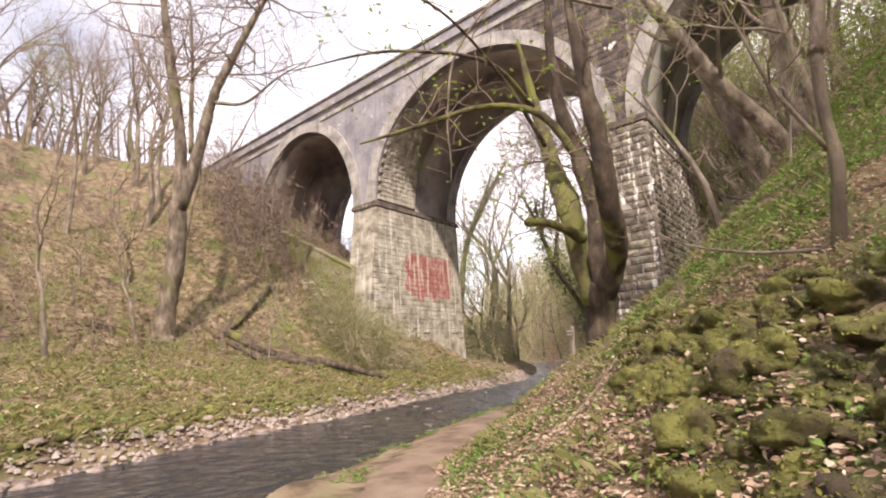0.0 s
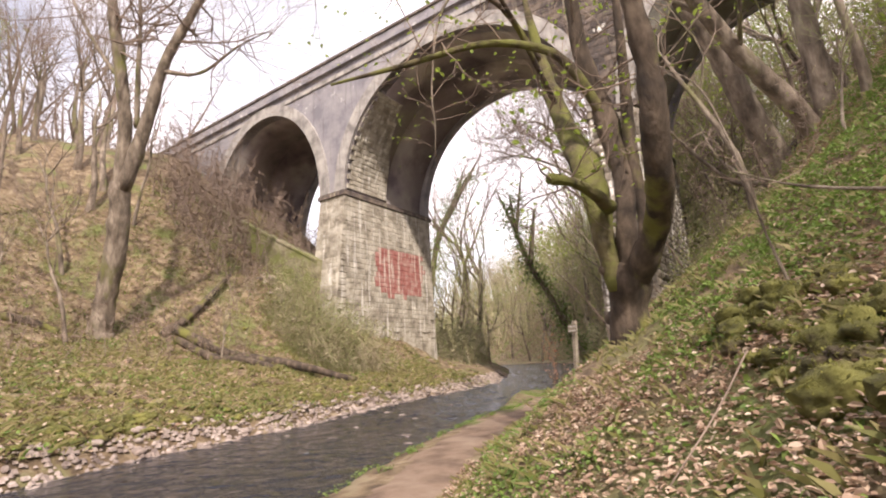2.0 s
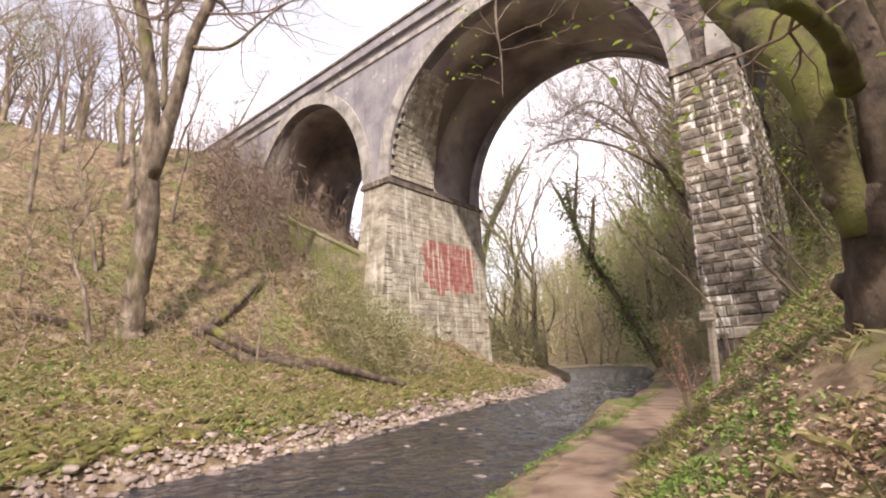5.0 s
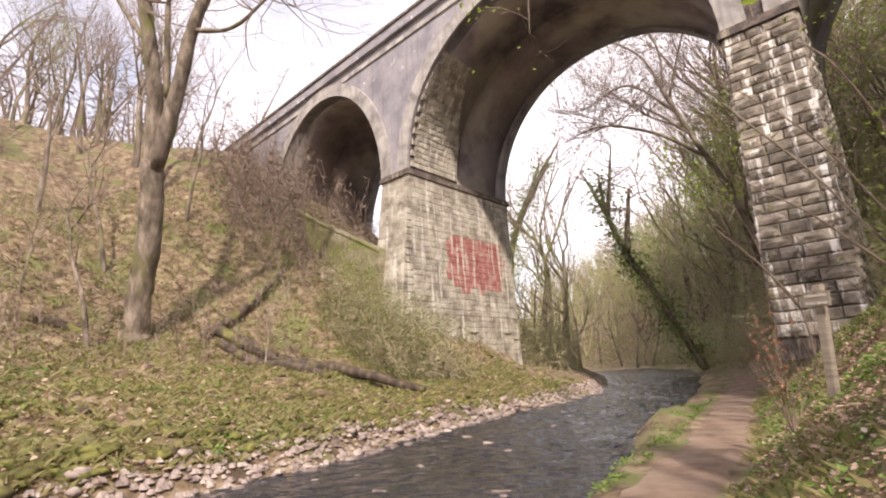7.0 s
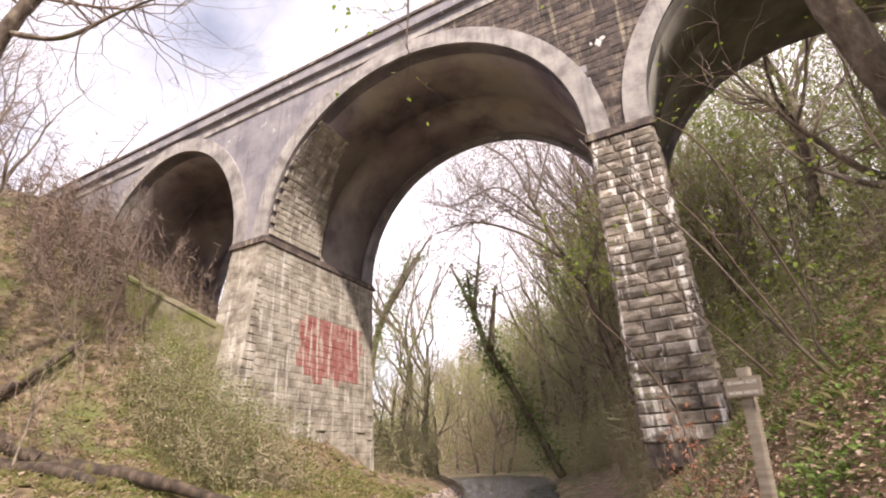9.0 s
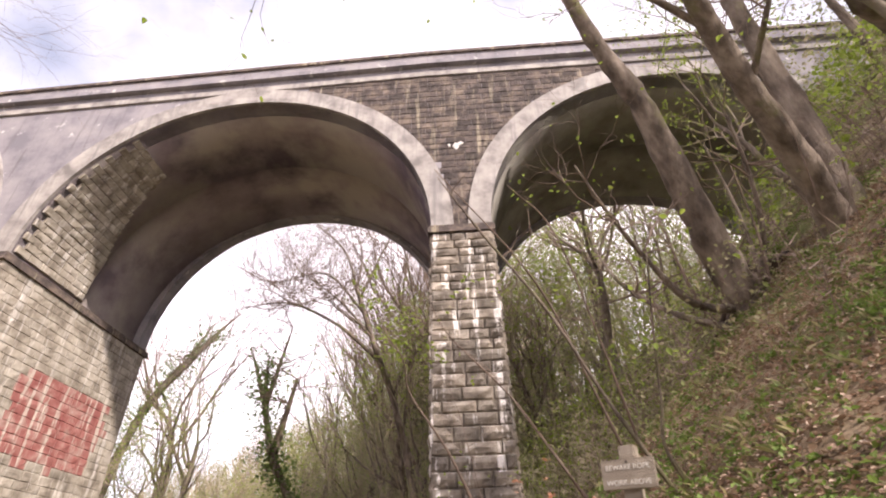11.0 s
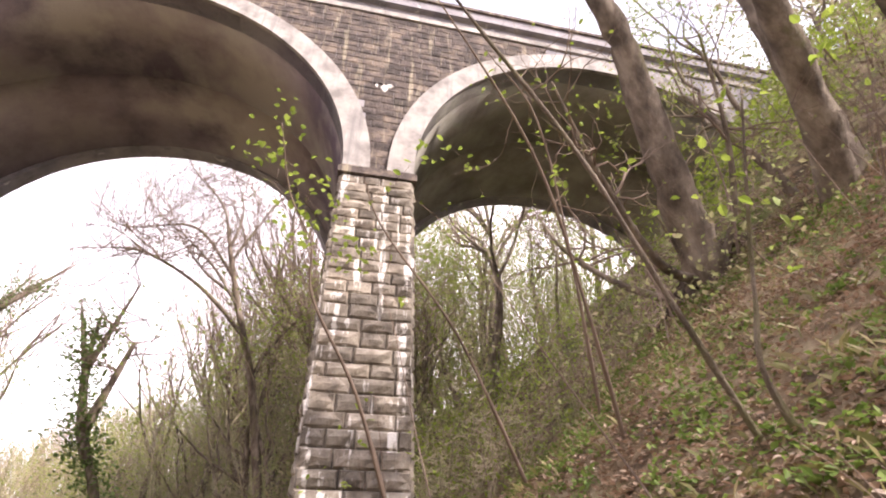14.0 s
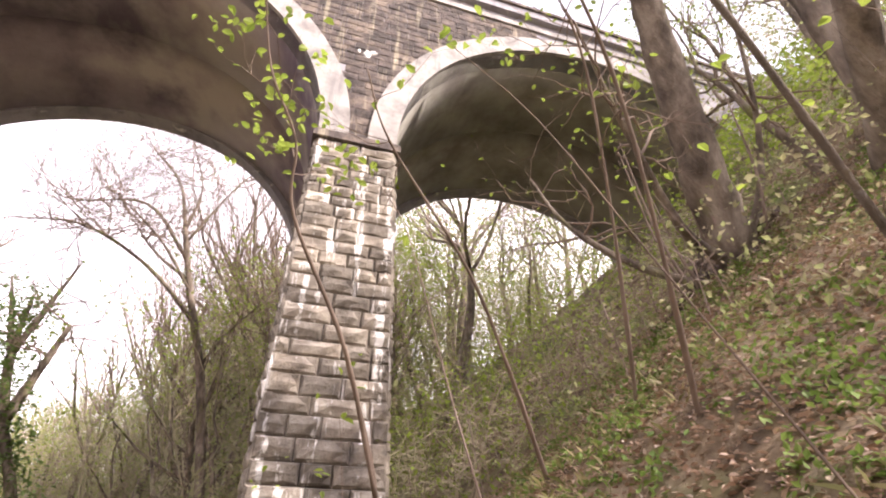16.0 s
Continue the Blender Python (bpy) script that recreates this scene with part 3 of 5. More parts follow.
# rough stone of the nearer build where the great arch springs from the far pier; its pale area paints the sunlit part
haunch = part("bare_stonework", (lambda q: (box(q, PIER_X[1] + HALF_PIER - 0.3, PIER_X[1] + HALF_PIER - 0.05, YF + 0.2, STEP_Y - 0.1, ZS + 0.03, ZS + 0.5), q)[1])(Geo()), M_PALE, viaduct, "rough stone springing of the great arch, pale as its sunlit part")
a = math.pi - 0.02
row = 0
while a > math.pi * 0.72:
    xa, za = arch_point(1, a, -0.03)
    da = 0.33 / math.hypot(8.3 * math.sin(a), RISE * math.cos(a))
    xb, zb = arch_point(1, a - da, -0.03)
    up = Vector((xb - xa, 0, zb - za)).normalized()
    outward = Vector((0, 1, 0)).cross(up)
    rot = Matrix((Vector((0, 1, 0)), -outward, up)).transposed().to_4x4()
    y = YF + 0.1 + 0.3 * (row % 2)
    # upper courses shorten along the slanting edge of the sunlight
    y_end = STEP_Y - 0.1 - 0.11 * max(0, row - 6)
    while y < y_end:
        w = min(rng.uniform(0.45, 1.0), y_end - y)
        if w > 0.15:
            ob = new("block", rng.choice(BLOCKS[M_PALE.name]))
            ob.parent = haunch
            ob.matrix_basis = Matrix.Translation(((xa + xb) / 2, y + w / 2, (za + zb) / 2)) @ rot @ Matrix.Diagonal((w - 0.02, 0.13 * rng.uniform(0.8, 1.2), 0.31, 1))
        y += w
    a -= da
    row += 1

for k, (dx, dz, w) in enumerate(((-0.30, 0.02, 0.10), (-0.02, -0.05, 0.28), (0.18, 0.10, 0.26))):
    g = Geo()
    lime = random.Random(k)
    rim = [(-6.72 + dx + w * 0.6 * math.cos(t) * lime.uniform(0.7, 1.1), 16.78 + dz + (0.20 if k == 1 else 0.11) * math.sin(t) * lime.uniform(0.4, 1.5)) for t in np.linspace(0, 2 * math.pi, 11)[:-1]]
    g.add([(x, YF - 0.012, z) for x, z in rim] + [(-6.72 + dx + (x + 6.72 - dx) * 0.8, YF - 0.055, 16.78 + dz + (z - 16.78 - dz) * 0.8) for x, z in rim],
          [(a, (a + 1) % 10, 10 + (a + 1) % 10, 10 + a) for a in range(10)] + [tuple(range(10, 20))])
    part("lime_patch", g, M_LIME, viaduct, "white lime crust on the stone")


# ---- trees ----
def grow(geos, p, d, length, r, level, rng, top, up=0.12, wob=0.22, kids=(4, 5, 5, 4), spread=(0.5, 0.95)):
    """A limb and, from it, smaller ones; geos holds one mesh a level."""
    n = 6 if level == 0 else (5 if level == 1 else (4 if level == 2 else 3))
    pts = [(*p, r)]
    q, d = Vector(p), Vector(d).normalized()
    nodes = []
    for k in range(n):
        d = (d + Vector((rng.gauss(0, wob), rng.gauss(0, wob), rng.gauss(0, wob * 0.6) + up)) * (0.5 if level == 0 else 1)).normalized()
        q = q + d * (length / n)
        rr = r * (1 - 0.62 * (k + 1) / n) if level < top else r * (1 - 0.85 * (k + 1) / n)
        pts.append((*q, rr))
        nodes.append((Vector(q), Vector(d), rr))
    tube(geos[min(level, len(geos) - 1)], pts, (9, 6, 4, 3, 3)[level], False)
    if level < top:
        for k in range(kids[level]):
            j = rng.choice(range(1, n)) if level else rng.choice(range(n // 2, n))
            if k == 0:
                j = n - 1
            c, cd, cr = nodes[j]
            side = Vector((rng.gauss(0, 1), rng.gauss(0, 1), rng.gauss(0, 0.5)))
            side = (side - cd * side.dot(cd)).normalized()
            t = rng.uniform(*spread) * (0.5 if k == 0 else 1)
            grow(geos, c, cd * math.cos(t) + side * math.sin(t), length * rng.uniform(0.5, 0.75), cr * rng.uniform(0.55, 0.85), level + 1, rng, top, up, wob, kids, spread)
    return nodes


def make_tree(name, label, seed, tall, r, kids=(5, 5, 4, 4), top=4, lean=(0, 0), spread=(0.45, 0.9), twig=None, leaves=0, mat=None, group="woodland trees", trunk_part=0.45):
    rng = random.Random(seed)
    geos = [Geo(), Geo(), Geo()]
    grow(geos, (0, 0, -0.4), (lean[0], lean[1], 1), tall * trunk_part, r, 0, rng, top, kids=kids, spread=spread)
    t = thing(name, label, "tree", group=group)
    part("trunk", geos[0], mat or M_BARK, t, smooth=True)
    part("limb_frame", geos[1], mat or M_BARK, t, smooth=True)
    part("crown", geos[2], twig or M_TWIG, t)
    if leaves:
        g = Geo()
        vs = geos[2].v
        for _ in range(leaves):
            leaf(g, vs[rng.randrange(len(vs))], rng.uniform(0.05, 0.1), rng)
        part("foliage", g, M_NEWLEAF, t, "sparse fresh green leaves")
    return t


def plant(proto, x, y, turn, size=1.0, tip=0.0, sink=0.0):
    m = pose(x, y, base_height(x, y) - sink, tip, 0, turn) @ Matrix.Scale(size, 4)
    ob = copy_thing(proto, m)
    ob.matrix_basis = m
    return ob


PROTOS = [
    make_tree("tree", "tall bare grey-barked woodland tree on the valley side", 1, 17, 0.26),
    make_tree("tree", "tall bare forked woodland tree with upswept limbs", 2, 19, 0.30, kids=(6, 5, 4, 4), spread=(0.3, 0.7)),
    make_tree("tree", "slender bare tree among the woodland", 3, 13, 0.15, kids=(5, 4, 4, 4), trunk_part=0.55),
    make_tree("tree", "leaning bare tree with fine purple-brown twigs", 5, 15, 0.2, lean=(0.25, 0.1)),
    make_tree("tree", "budding tree with a thin haze of new leaves", 8, 12, 0.16, leaves=1300, twig=M_FARTWIG),
    make_tree("tree", "young thin-stemmed tree with many fine twigs", 9, 8, 0.07, kids=(7, 5, 4, 3), spread=(0.3, 0.7), twig=M_FARTWIG),
]
rng = random.Random(21)
placed = []


def clear_of(x, y, gap):
    if x > NEAR_X(y) - 1.5 and abs(x - PATH_X(y)) < 2.5 or FAR_X(y) - 1 < x < NEAR_X(y) + 1:
        return False
    if 22 < y < 37 and -50 < x < 14:
        return False
    return all((x - a) ** 2 + (y - b) ** 2 > gap * gap for a, b in placed)


def wood(count, xr, yr, kinds, sizes=(0.8, 1.15), gap=2.2):
    made = 0
    for _ in range(count * 12):
        if made >= count:
            break
        x, y = rng.uniform(*xr), rng.uniform(*yr)
        if clear_of(x, y, gap):
            placed.append((x, y))
            plant(PROTOS[rng.choice(kinds)], x, y, rng.uniform(0, 360), rng.uniform(*sizes))
            made += 1


wood(30, (-56, -36), (-8, 23), (0, 1, 3, 2))
wood(10, (-34, -23), (-2, 16), (5, 2, 5), (0.6, 0.9), 3.5)
wood(14, (0.5, 16), (12, 23), (0, 2, 3, 4), (0.7, 1.0), 2.4)
wood(14, (3, 20), (6, 22), (0, 2, 4, 4), (0.6, 0.9), 2.0)
wood(34, (-21, -4), (46, 68), (1, 4, 0, 4), (1.5, 2.1), 1.9)
wood(16, (-12, 6), (38, 56), (1, 4, 0, 4), (1.3, 1.7), 2.6)
wood(34, (-40, -10), (52, 86), (1, 4, 0, 4), (1.35, 1.9), 3.0)
wood(46, (-9, 18), (38, 64), (0, 1, 2, 4, 4, 4), (0.8, 1.1), 1.8)
wood(40, (-34, -4), (46, 92), (4, 0, 4, 3, 2, 4), (0.8, 1.2), 1.8)
wood(44, (-95, -30), (85, 130), (0, 4, 3, 4), (0.9, 1.4), 3)
wood(6, (-2.4, 0.6), (12.0, 13.6), (2, 5, 5), (0.45, 0.62), 1.2)
wood(10, (4, 14), (-6, 10), (0, 3, 2), (0.7, 0.9), 3)
for q in PROTOS:
    x, y = rng.uniform(-56, -44), rng.uniform(-5, 20)
    q.location = (x, y, base_height(x, y))


def limb_tree(name, label, limbs, mat, seed, twigs=10, reach=1.6, leaves=0, group="", names=None, fine_r=0.035, fork=(0, 4, 3, 0), mats=None):
    """A tree with limbs along given lines, and twigs from their outer halves."""
    rng = random.Random(seed)
    t = thing(name, label, "tree", limbs[0][0][:3], group)
    o = Vector(limbs[0][0][:3])
    fine = Geo()
    tips = []
    for k, l in enumerate(limbs):
        pts = smooth_line([(a - o.x, b - o.y, c - o.z, r) for a, b, c, r in l], 6)
        pts = [(a + 0.12 * r * noise.noise((c * 2, k, 0)), b + 0.12 * r * noise.noise((c * 2, k, 5)), c, r * (1 + 0.2 * noise.noise((c * 3, k, 9)))) for a, b, c, r in pts]
        g = Geo()
        tube(g, pts, 14)
        part((names or {}).get(k, "trunk" if k == 0 else "limb"), g, (mats or {}).get(k, mat), t, smooth=True)
        if k == 0:
            continue
        for _ in range(twigs):
            j = rng.randrange(len(pts) // 2, len(pts))
            d = Vector((rng.gauss(0, 1), rng.gauss(0, 1), rng.gauss(0.3, 0.6)))
            sub = [fine, fine, fine]
            grow(sub, pts[j][:3], d, reach * rng.uniform(0.5, 1.2), min(fine_r, pts[j][3] * 0.5), 1, rng, 3, 0.08, 0.3, fork)
    part("crown", fine, M_TWIG, t)
    if leaves:
        g = Geo()
        for _ in range(leaves):
            round_leaf(g, fine.v[rng.randrange(len(fine.v))], rng.uniform(0.04, 0.075), rng)
        part("foliage", g, M_NEWLEAF, t, "sparse fresh green leaves")
    return t


# the mossy many-stemmed tree beside the path
mossy_tree = limb_tree("mossy_tree", "moss-covered many-stemmed tree beside the footpath", [
    [(-3.36, 10.02, 0.5, 0.60), (-3.46, 9.88, 1.05, 0.41), (-3.52, 9.8, 1.4, 0.34), (-3.50, 9.7, 1.9, 0.30), (-3.42, 9.58, 2.35, 0.31), (-3.38, 9.5, 2.62, 0.20)],
    [(-3.56, 9.52, 2.2, 0.17), (-3.66, 9.36, 3.0, 0.165), (-3.70, 9.38, 3.6, 0.20), (-3.84, 9.6, 4.2, 0.25), (-4.10, 9.9, 4.82, 0.23), (-4.42, 10.3, 5.65, 0.19), (-4.68, 10.6, 6.5, 0.16), (-4.9, 10.7, 7.6, 0.11), (-5.1, 10.6, 9.2, 0.03)],
    [(-3.38, 9.52, 2.3, 0.17), (-3.30, 9.36, 3.1, 0.15), (-3.28, 9.5, 3.9, 0.17), (-3.36, 9.58, 4.6, 0.20), (-3.48, 9.48, 5.3, 0.17), (-3.62, 9.25, 6.2, 0.14), (-3.6, 9.0, 7.4, 0.10), (-3.4, 8.8, 9.5, 0.03)],
    [(-3.26, 9.55, 2.4, 0.10), (-3.06, 9.5, 3.3, 0.085), (-3.10, 9.5, 4.5, 0.10), (-3.0, 9.3, 5.8, 0.08), (-2.9, 9.1, 8.0, 0.03)],
    [(-3.40, 9.58, 2.2, 0.19), (-3.12, 9.38, 2.55, 0.20), (-2.86, 9.14, 2.92, 0.19), (-2.67, 8.65, 3.22, 0.19), (-2.55, 8.2, 3.5, 0.18), (-2.46, 7.85, 4.0, 0.17), (-2.41, 7.65, 4.7, 0.15), (-2.45, 7.4, 5.7, 0.12), (-2.5, 7.2, 7.4, 0.04)],
    [(-3.44, 9.1, 3.40, 0.12), (-3.5, 8.5, 3.50, 0.085), (-3.62, 8.0, 3.56, 0.07), (-3.76, 7.55, 3.52, 0.08)],
    [(-3.45, 9.5, 5.1, 0.11), (-3.75, 9.0, 5.84, 0.08), (-4.13, 8.65, 6.17, 0.07), (-4.89, 8.11, 6.27, 0.055), (-5.98, 7.44, 5.99, 0.045), (-7.0, 6.81, 5.74, 0.02)],
    [(-4.85, 10.65, 7.2, 0.07), (-5.1, 9.0, 7.8, 0.045), (-6.2, 7.0, 7.6, 0.03), (-7.3, 5.4, 6.9, 0.012)],
    [(-4.5, 10.4, 5.9, 0.06), (-4.6, 8.6, 7.1, 0.04), (-4.6, 6.6, 7.5, 0.025), (-4.9, 5.2, 7.4, 0.01)],
], M_MOSSBARK, 31, 8, 1.4, 640, names={5: "broken_limb"}, fine_r=0.015, mats={1: M_MOSSLIMB, 6: M_MOSSLIMB, 5: M_MOSSLIMB})
for bx, by, bz, br in ((-3.72, 9.42, 2.52, 0.13), (-3.8, 9.72, 1.78, 0.14)):
    g = Geo()
    tube(g, [(bx + 3.36 + 0.16, by - 10.02 + 0.1, bz - 0.5, br * 0.6), (bx + 3.36 + 0.08, by - 10.02 + 0.05, bz - 0.5, br), (bx + 3.36 - 0.02, by - 10.02, bz - 0.5, br * 0.85), (bx + 3.36 - 0.08, by - 10.02 - 0.04, bz - 0.5, br * 0.3)], 12)
    part("burl", g, M_MOSSBARK, mossy_tree, "knotted burl on the bark", True)
limb_tree("tree", "large forked grey tree at the foot of the far slope", [
    [(-29.0, 12.9, 2.2, 0.882), (-28.75, 12.83, 3.1, 0.655), (-28.5, 12.78, 4.0, 0.521), (-27.99, 12.69, 5.6, 0.454), (-27.33, 12.65, 7.52, 0.470), (-26.67, 12.33, 10.41, 0.437)],
    [(-26.8, 12.33, 9.9, 0.370), (-26.1, 12.07, 12.82, 0.302), (-25.8, 11.6, 15.24, 0.277), (-25.61, 11.04, 17.68, 0.252), (-25.32, 10.42, 20.6, 0.168), (-24.79, 9.56, 24.97, 0.050)],
    [(-26.6, 12.4, 10.0, 0.353), (-25.24, 12.63, 13.24, 0.294), (-24.16, 12.72, 15.86, 0.244), (-22.88, 13.11, 17.97, 0.202), (-21.37, 13.62, 20.32, 0.134), (-19.19, 14.38, 23.59, 0.034)],
    [(-25.7, 12.4, 12.9, 0.126), (-25.22, 12.07, 15.2, 0.118), (-24.71, 11.77, 17.62, 0.092), (-24.12, 11.17, 21.25, 0.034)],
    [(-24.3, 12.7, 15.5, 0.101), (-22.6, 13.6, 15.2, 0.076), (-20.9, 14.4, 16.3, 0.050), (-19.2, 15.0, 16.8, 0.017)],
    [(-25.8, 11.7, 14.9, 0.101), (-26.6, 10.6, 17.0, 0.076), (-27.3, 9.6, 19.6, 0.042), (-27.6, 8.8, 22.0, 0.017)],
], M_BARK, 32, 20, 4.2, fine_r=0.06, fork=(0, 5, 4, 0))
stool_tree = limb_tree("tree", "leaning grey tree with a mossy root stool on the near slope", [
    [(-0.25, 20.05, 5.28, 0.686), (-0.64, 19.67, 6.09, 0.443), (-1.2, 19.13, 7.66, 0.364), (-1.73, 18.59, 9.59, 0.314), (-2.2, 18.1, 11.08, 0.272), (-2.96, 17.65, 12.75, 0.218), (-3.63, 17.02, 14.3, 0.179)],
    [(-3.56, 17.09, 14.19, 0.168), (-4.7, 15.87, 16.51, 0.102), (-5.54, 14.59, 18.5, 0.034)],
    [(-0.9, 19.6, 6.1, 0.096), (-2.0, 19.2, 6.1, 0.080), (-2.8, 18.8, 6.9, 0.056), (-3.5, 18.4, 7.9, 0.040), (-4.1, 18.0, 9.0, 0.016)],
    [(-0.6, 19.8, 6.0, 0.080), (-0.2, 19.0, 7.4, 0.064), (-0.3, 18.3, 9.0, 0.048), (-0.7, 17.6, 11.0, 0.024)],
    [(-0.7, 19.9, 5.7, 0.096), (-1.8, 20.8, 6.7, 0.072), (-2.6, 21.4, 7.9, 0.048), (-3.0, 21.8, 9.4, 0.016)],
    [(-4.2, 16.4, 13.0, 0.072), (-6.5, 13.4, 13.0, 0.048), (-8.0, 12.2, 11.0, 0.036), (-8.5, 12.1, 8.8, 0.026), (-8.55, 12.2, 7.5, 0.018), (-8.6, 12.2, 6.6, 0.008)],
    [(-0.4, 20.1, 5.6, 0.080), (0.3, 20.4, 7.2, 0.064), (0.4, 20.3, 9.2, 0.040), (0.1, 20.0, 11.4, 0.016)],
], M_BARK, 33, 12, 1.7, 420, names={5: "hanging_branch"})
rr = random.Random(61)
for k in range(12):
    a = math.pi * (0.62 + 1.05 * k / 11)
    reach = rr.uniform(0.9, 1.9)
    pts = []
    for j in range(6):
        u = j / 5
        x, y = -0.3 + math.cos(a + 0.25 * math.sin(3 * u + k)) * reach * u, 20.0 + math.sin(a + 0.25 * math.sin(3 * u + k)) * reach * u
        pts.append((x + 0.25, y - 20.05, height(x, y) + 0.55 * (1 - u) ** 2 - 0.06 - 5.28, 0.20 * (1 - u) + 0.035))
    g = Geo()
    tube(g, smooth_line(pts, 3), 10)
    part("root", g, M_ROOT, stool_tree, "dark gnarled root", True)
for k in range(9):  # coppice shoots round the stool
    a = math.pi * rr.uniform(0.55, 1.6)
    x, y = -0.3 + 0.8 * math.cos(a), 20.0 + 0.8 * math.sin(a)
    h = rr.uniform(1.6, 3.8)
    g = Geo()
    tube(g, smooth_line([(x + 0.25, y - 20.05, height(x, y) - 5.4, 0.035), (x + 0.25 + 0.35 * math.cos(a), y - 20.05 + 0.35 * math.sin(a), height(x, y) - 5.28 + 0.35 * h, 0.028), (x + 0.25 + 0.55 * math.cos(a), y - 20.05 + 0.5 * math.sin(a), height(x, y) - 5.28 + h, 0.008)], 4), 6)
    part("shoot", g, M_TWIG, stool_tree, "", True)
limb_tree("tree", "stout leaning grey tree on the near slope", [
    [(0.49, 17.74, 5.48, 0.427), (0.21, 17.52, 6.01, 0.316), (-0.55, 16.65, 7.41, 0.257), (-1.35, 15.92, 8.61, 0.224), (-1.88, 15.37, 9.67, 0.201), (-2.38, 14.76, 10.64, 0.168)],
    [(-2.33, 14.81, 10.56, 0.159), (-3.06, 13.83, 12.09, 0.084), (-3.45, 12.88, 13.54, 0.025)],
    [(-1.35, 15.92, 8.61, 0.069), (-1.15, 14.92, 9.51, 0.047), (-0.75, 14.12, 10.71, 0.017)],
    [(-1.88, 15.37, 9.67, 0.086), (-2.88, 15.17, 10.67, 0.052), (-3.78, 15.07, 12.07, 0.017)],
], M_BARK, 34, 10, 1.6, 60)
limb_tree("tree", "grey tree high on the near slope with ivy on its bark", [
    [(4.3, 17.2, 7.6, 0.55), (3.4, 16.5, 9.1, 0.42), (2.69, 16.06, 9.95, 0.38), (1.99, 15.82, 10.41, 0.35), (1.41, 15.51, 10.97, 0.3), (0.79, 14.95, 11.89, 0.24)],
    [(0.85, 15.0, 11.8, 0.22), (0.24, 13.87, 13.54, 0.09), (0.0, 13.0, 15.0, 0.03)],
    [(1.5, 15.6, 10.9, 0.12), (1.0, 16.4, 12.4, 0.08), (0.8, 17.0, 14.0, 0.03)],
], M_BARK, 35, 14, 2.2, 200)
limb_tree("tree", "straight dark-barked tree high on the near slope", [
    [(0.3, 17.2, 5.2, 0.40), (0.25, 17.15, 6.1, 0.30), (0.25, 17.05, 7.8, 0.27), (0.2, 16.95, 10.3, 0.24), (0.1, 16.8, 13.0, 0.19)],
    [(0.1, 16.8, 12.8, 0.17), (-0.3, 16.5, 15.0, 0.11), (-0.8, 16.3, 17.5, 0.03)],
    [(0.15, 16.9, 12.0, 0.12), (0.9, 17.3, 14.2, 0.08), (1.5, 17.5, 16.4, 0.03)],
], M_BARK, 38, 12, 2.2)
limb_tree("tree", "slim straight bare tree rooted among mossy boulders", [
    [(0.27, 5.8, 1.0, 0.13), (0.26, 5.74, 1.28, 0.09), (0.24, 5.67, 1.48, 0.075), (0.23, 5.53, 2.01, 0.062), (0.33, 5.4, 2.72, 0.055), (0.33, 5.27, 3.2, 0.05), (0.36, 5.14, 3.78, 0.046)],
    [(0.36, 5.16, 3.7, 0.06), (0.52, 5.08, 4.44, 0.049), (0.69, 4.89, 5.59, 0.02)],
    [(0.3, 5.35, 2.9, 0.025), (0.0, 5.0, 3.5, 0.018), (-0.2, 4.8, 4.3, 0.008)],
    [(0.24, 5.5, 2.05, 0.022), (-0.5, 5.9, 2.2, 0.018), (-1.2, 6.4, 2.5, 0.012), (-1.7, 6.9, 2.9, 0.006)],
], M_BARK, 36, 5, 0.9)
limb_tree("oak_tree", "spreading bare oak standing behind the viaduct", [
    [(-9.9, 41.0, 1.6, 0.374), (-10.11, 41, 5.23, 0.245), (-11.49, 41, 11.11, 0.204), (-13.04, 41.0, 15.36, 0.177), (-14.55, 41.0, 19.88, 0.136)],
    [(-12.37, 41.0, 13.88, 0.136), (-15.4, 40.5, 16.63, 0.102), (-18.89, 40, 18.31, 0.068), (-21.95, 40.0, 18.13, 0.0204)],
    [(-13.83, 41.0, 17.74, 0.116), (-17.08, 41.6, 21.56, 0.0816), (-20.72, 42, 21.3, 0.0476), (-22.62, 42.0, 21.64, 0.0136)],
    [(-14.4, 41.0, 19.5, 0.116), (-15.67, 41.0, 23.12, 0.0816), (-17.94, 41.3, 25.8, 0.0476), (-19.65, 41.5, 28.16, 0.0136)],
    [(-14.2, 41.0, 19.0, 0.0952), (-12.38, 40.6, 23.37, 0.0612), (-10.9, 40.3, 25.5, 0.0204)],
    [(-11.8, 41.0, 11.5, 0.0816), (-10.52, 40.6, 13.95, 0.0612), (-8.65, 40.4, 16.35, 0.0204)],
    [(-13.5, 41.0, 16.5, 0.0952), (-16.19, 42, 18.89, 0.068), (-19.24, 43, 22.85, 0.0204)],
    [(-14.5, 41.0, 19.6, 0.102), (-14.6, 41.8, 23.71, 0.068), (-16.3, 42, 27.9, 0.0204)],
    [(-13.2, 41.0, 15.8, 0.0816), (-15.2, 39.6, 18.0, 0.0612), (-18.2, 38.8, 20.2, 0.0204)],
], M_BARK, 37, 46, 4.6, 1400, fine_r=0.065, fork=(0, 6, 5, 0))


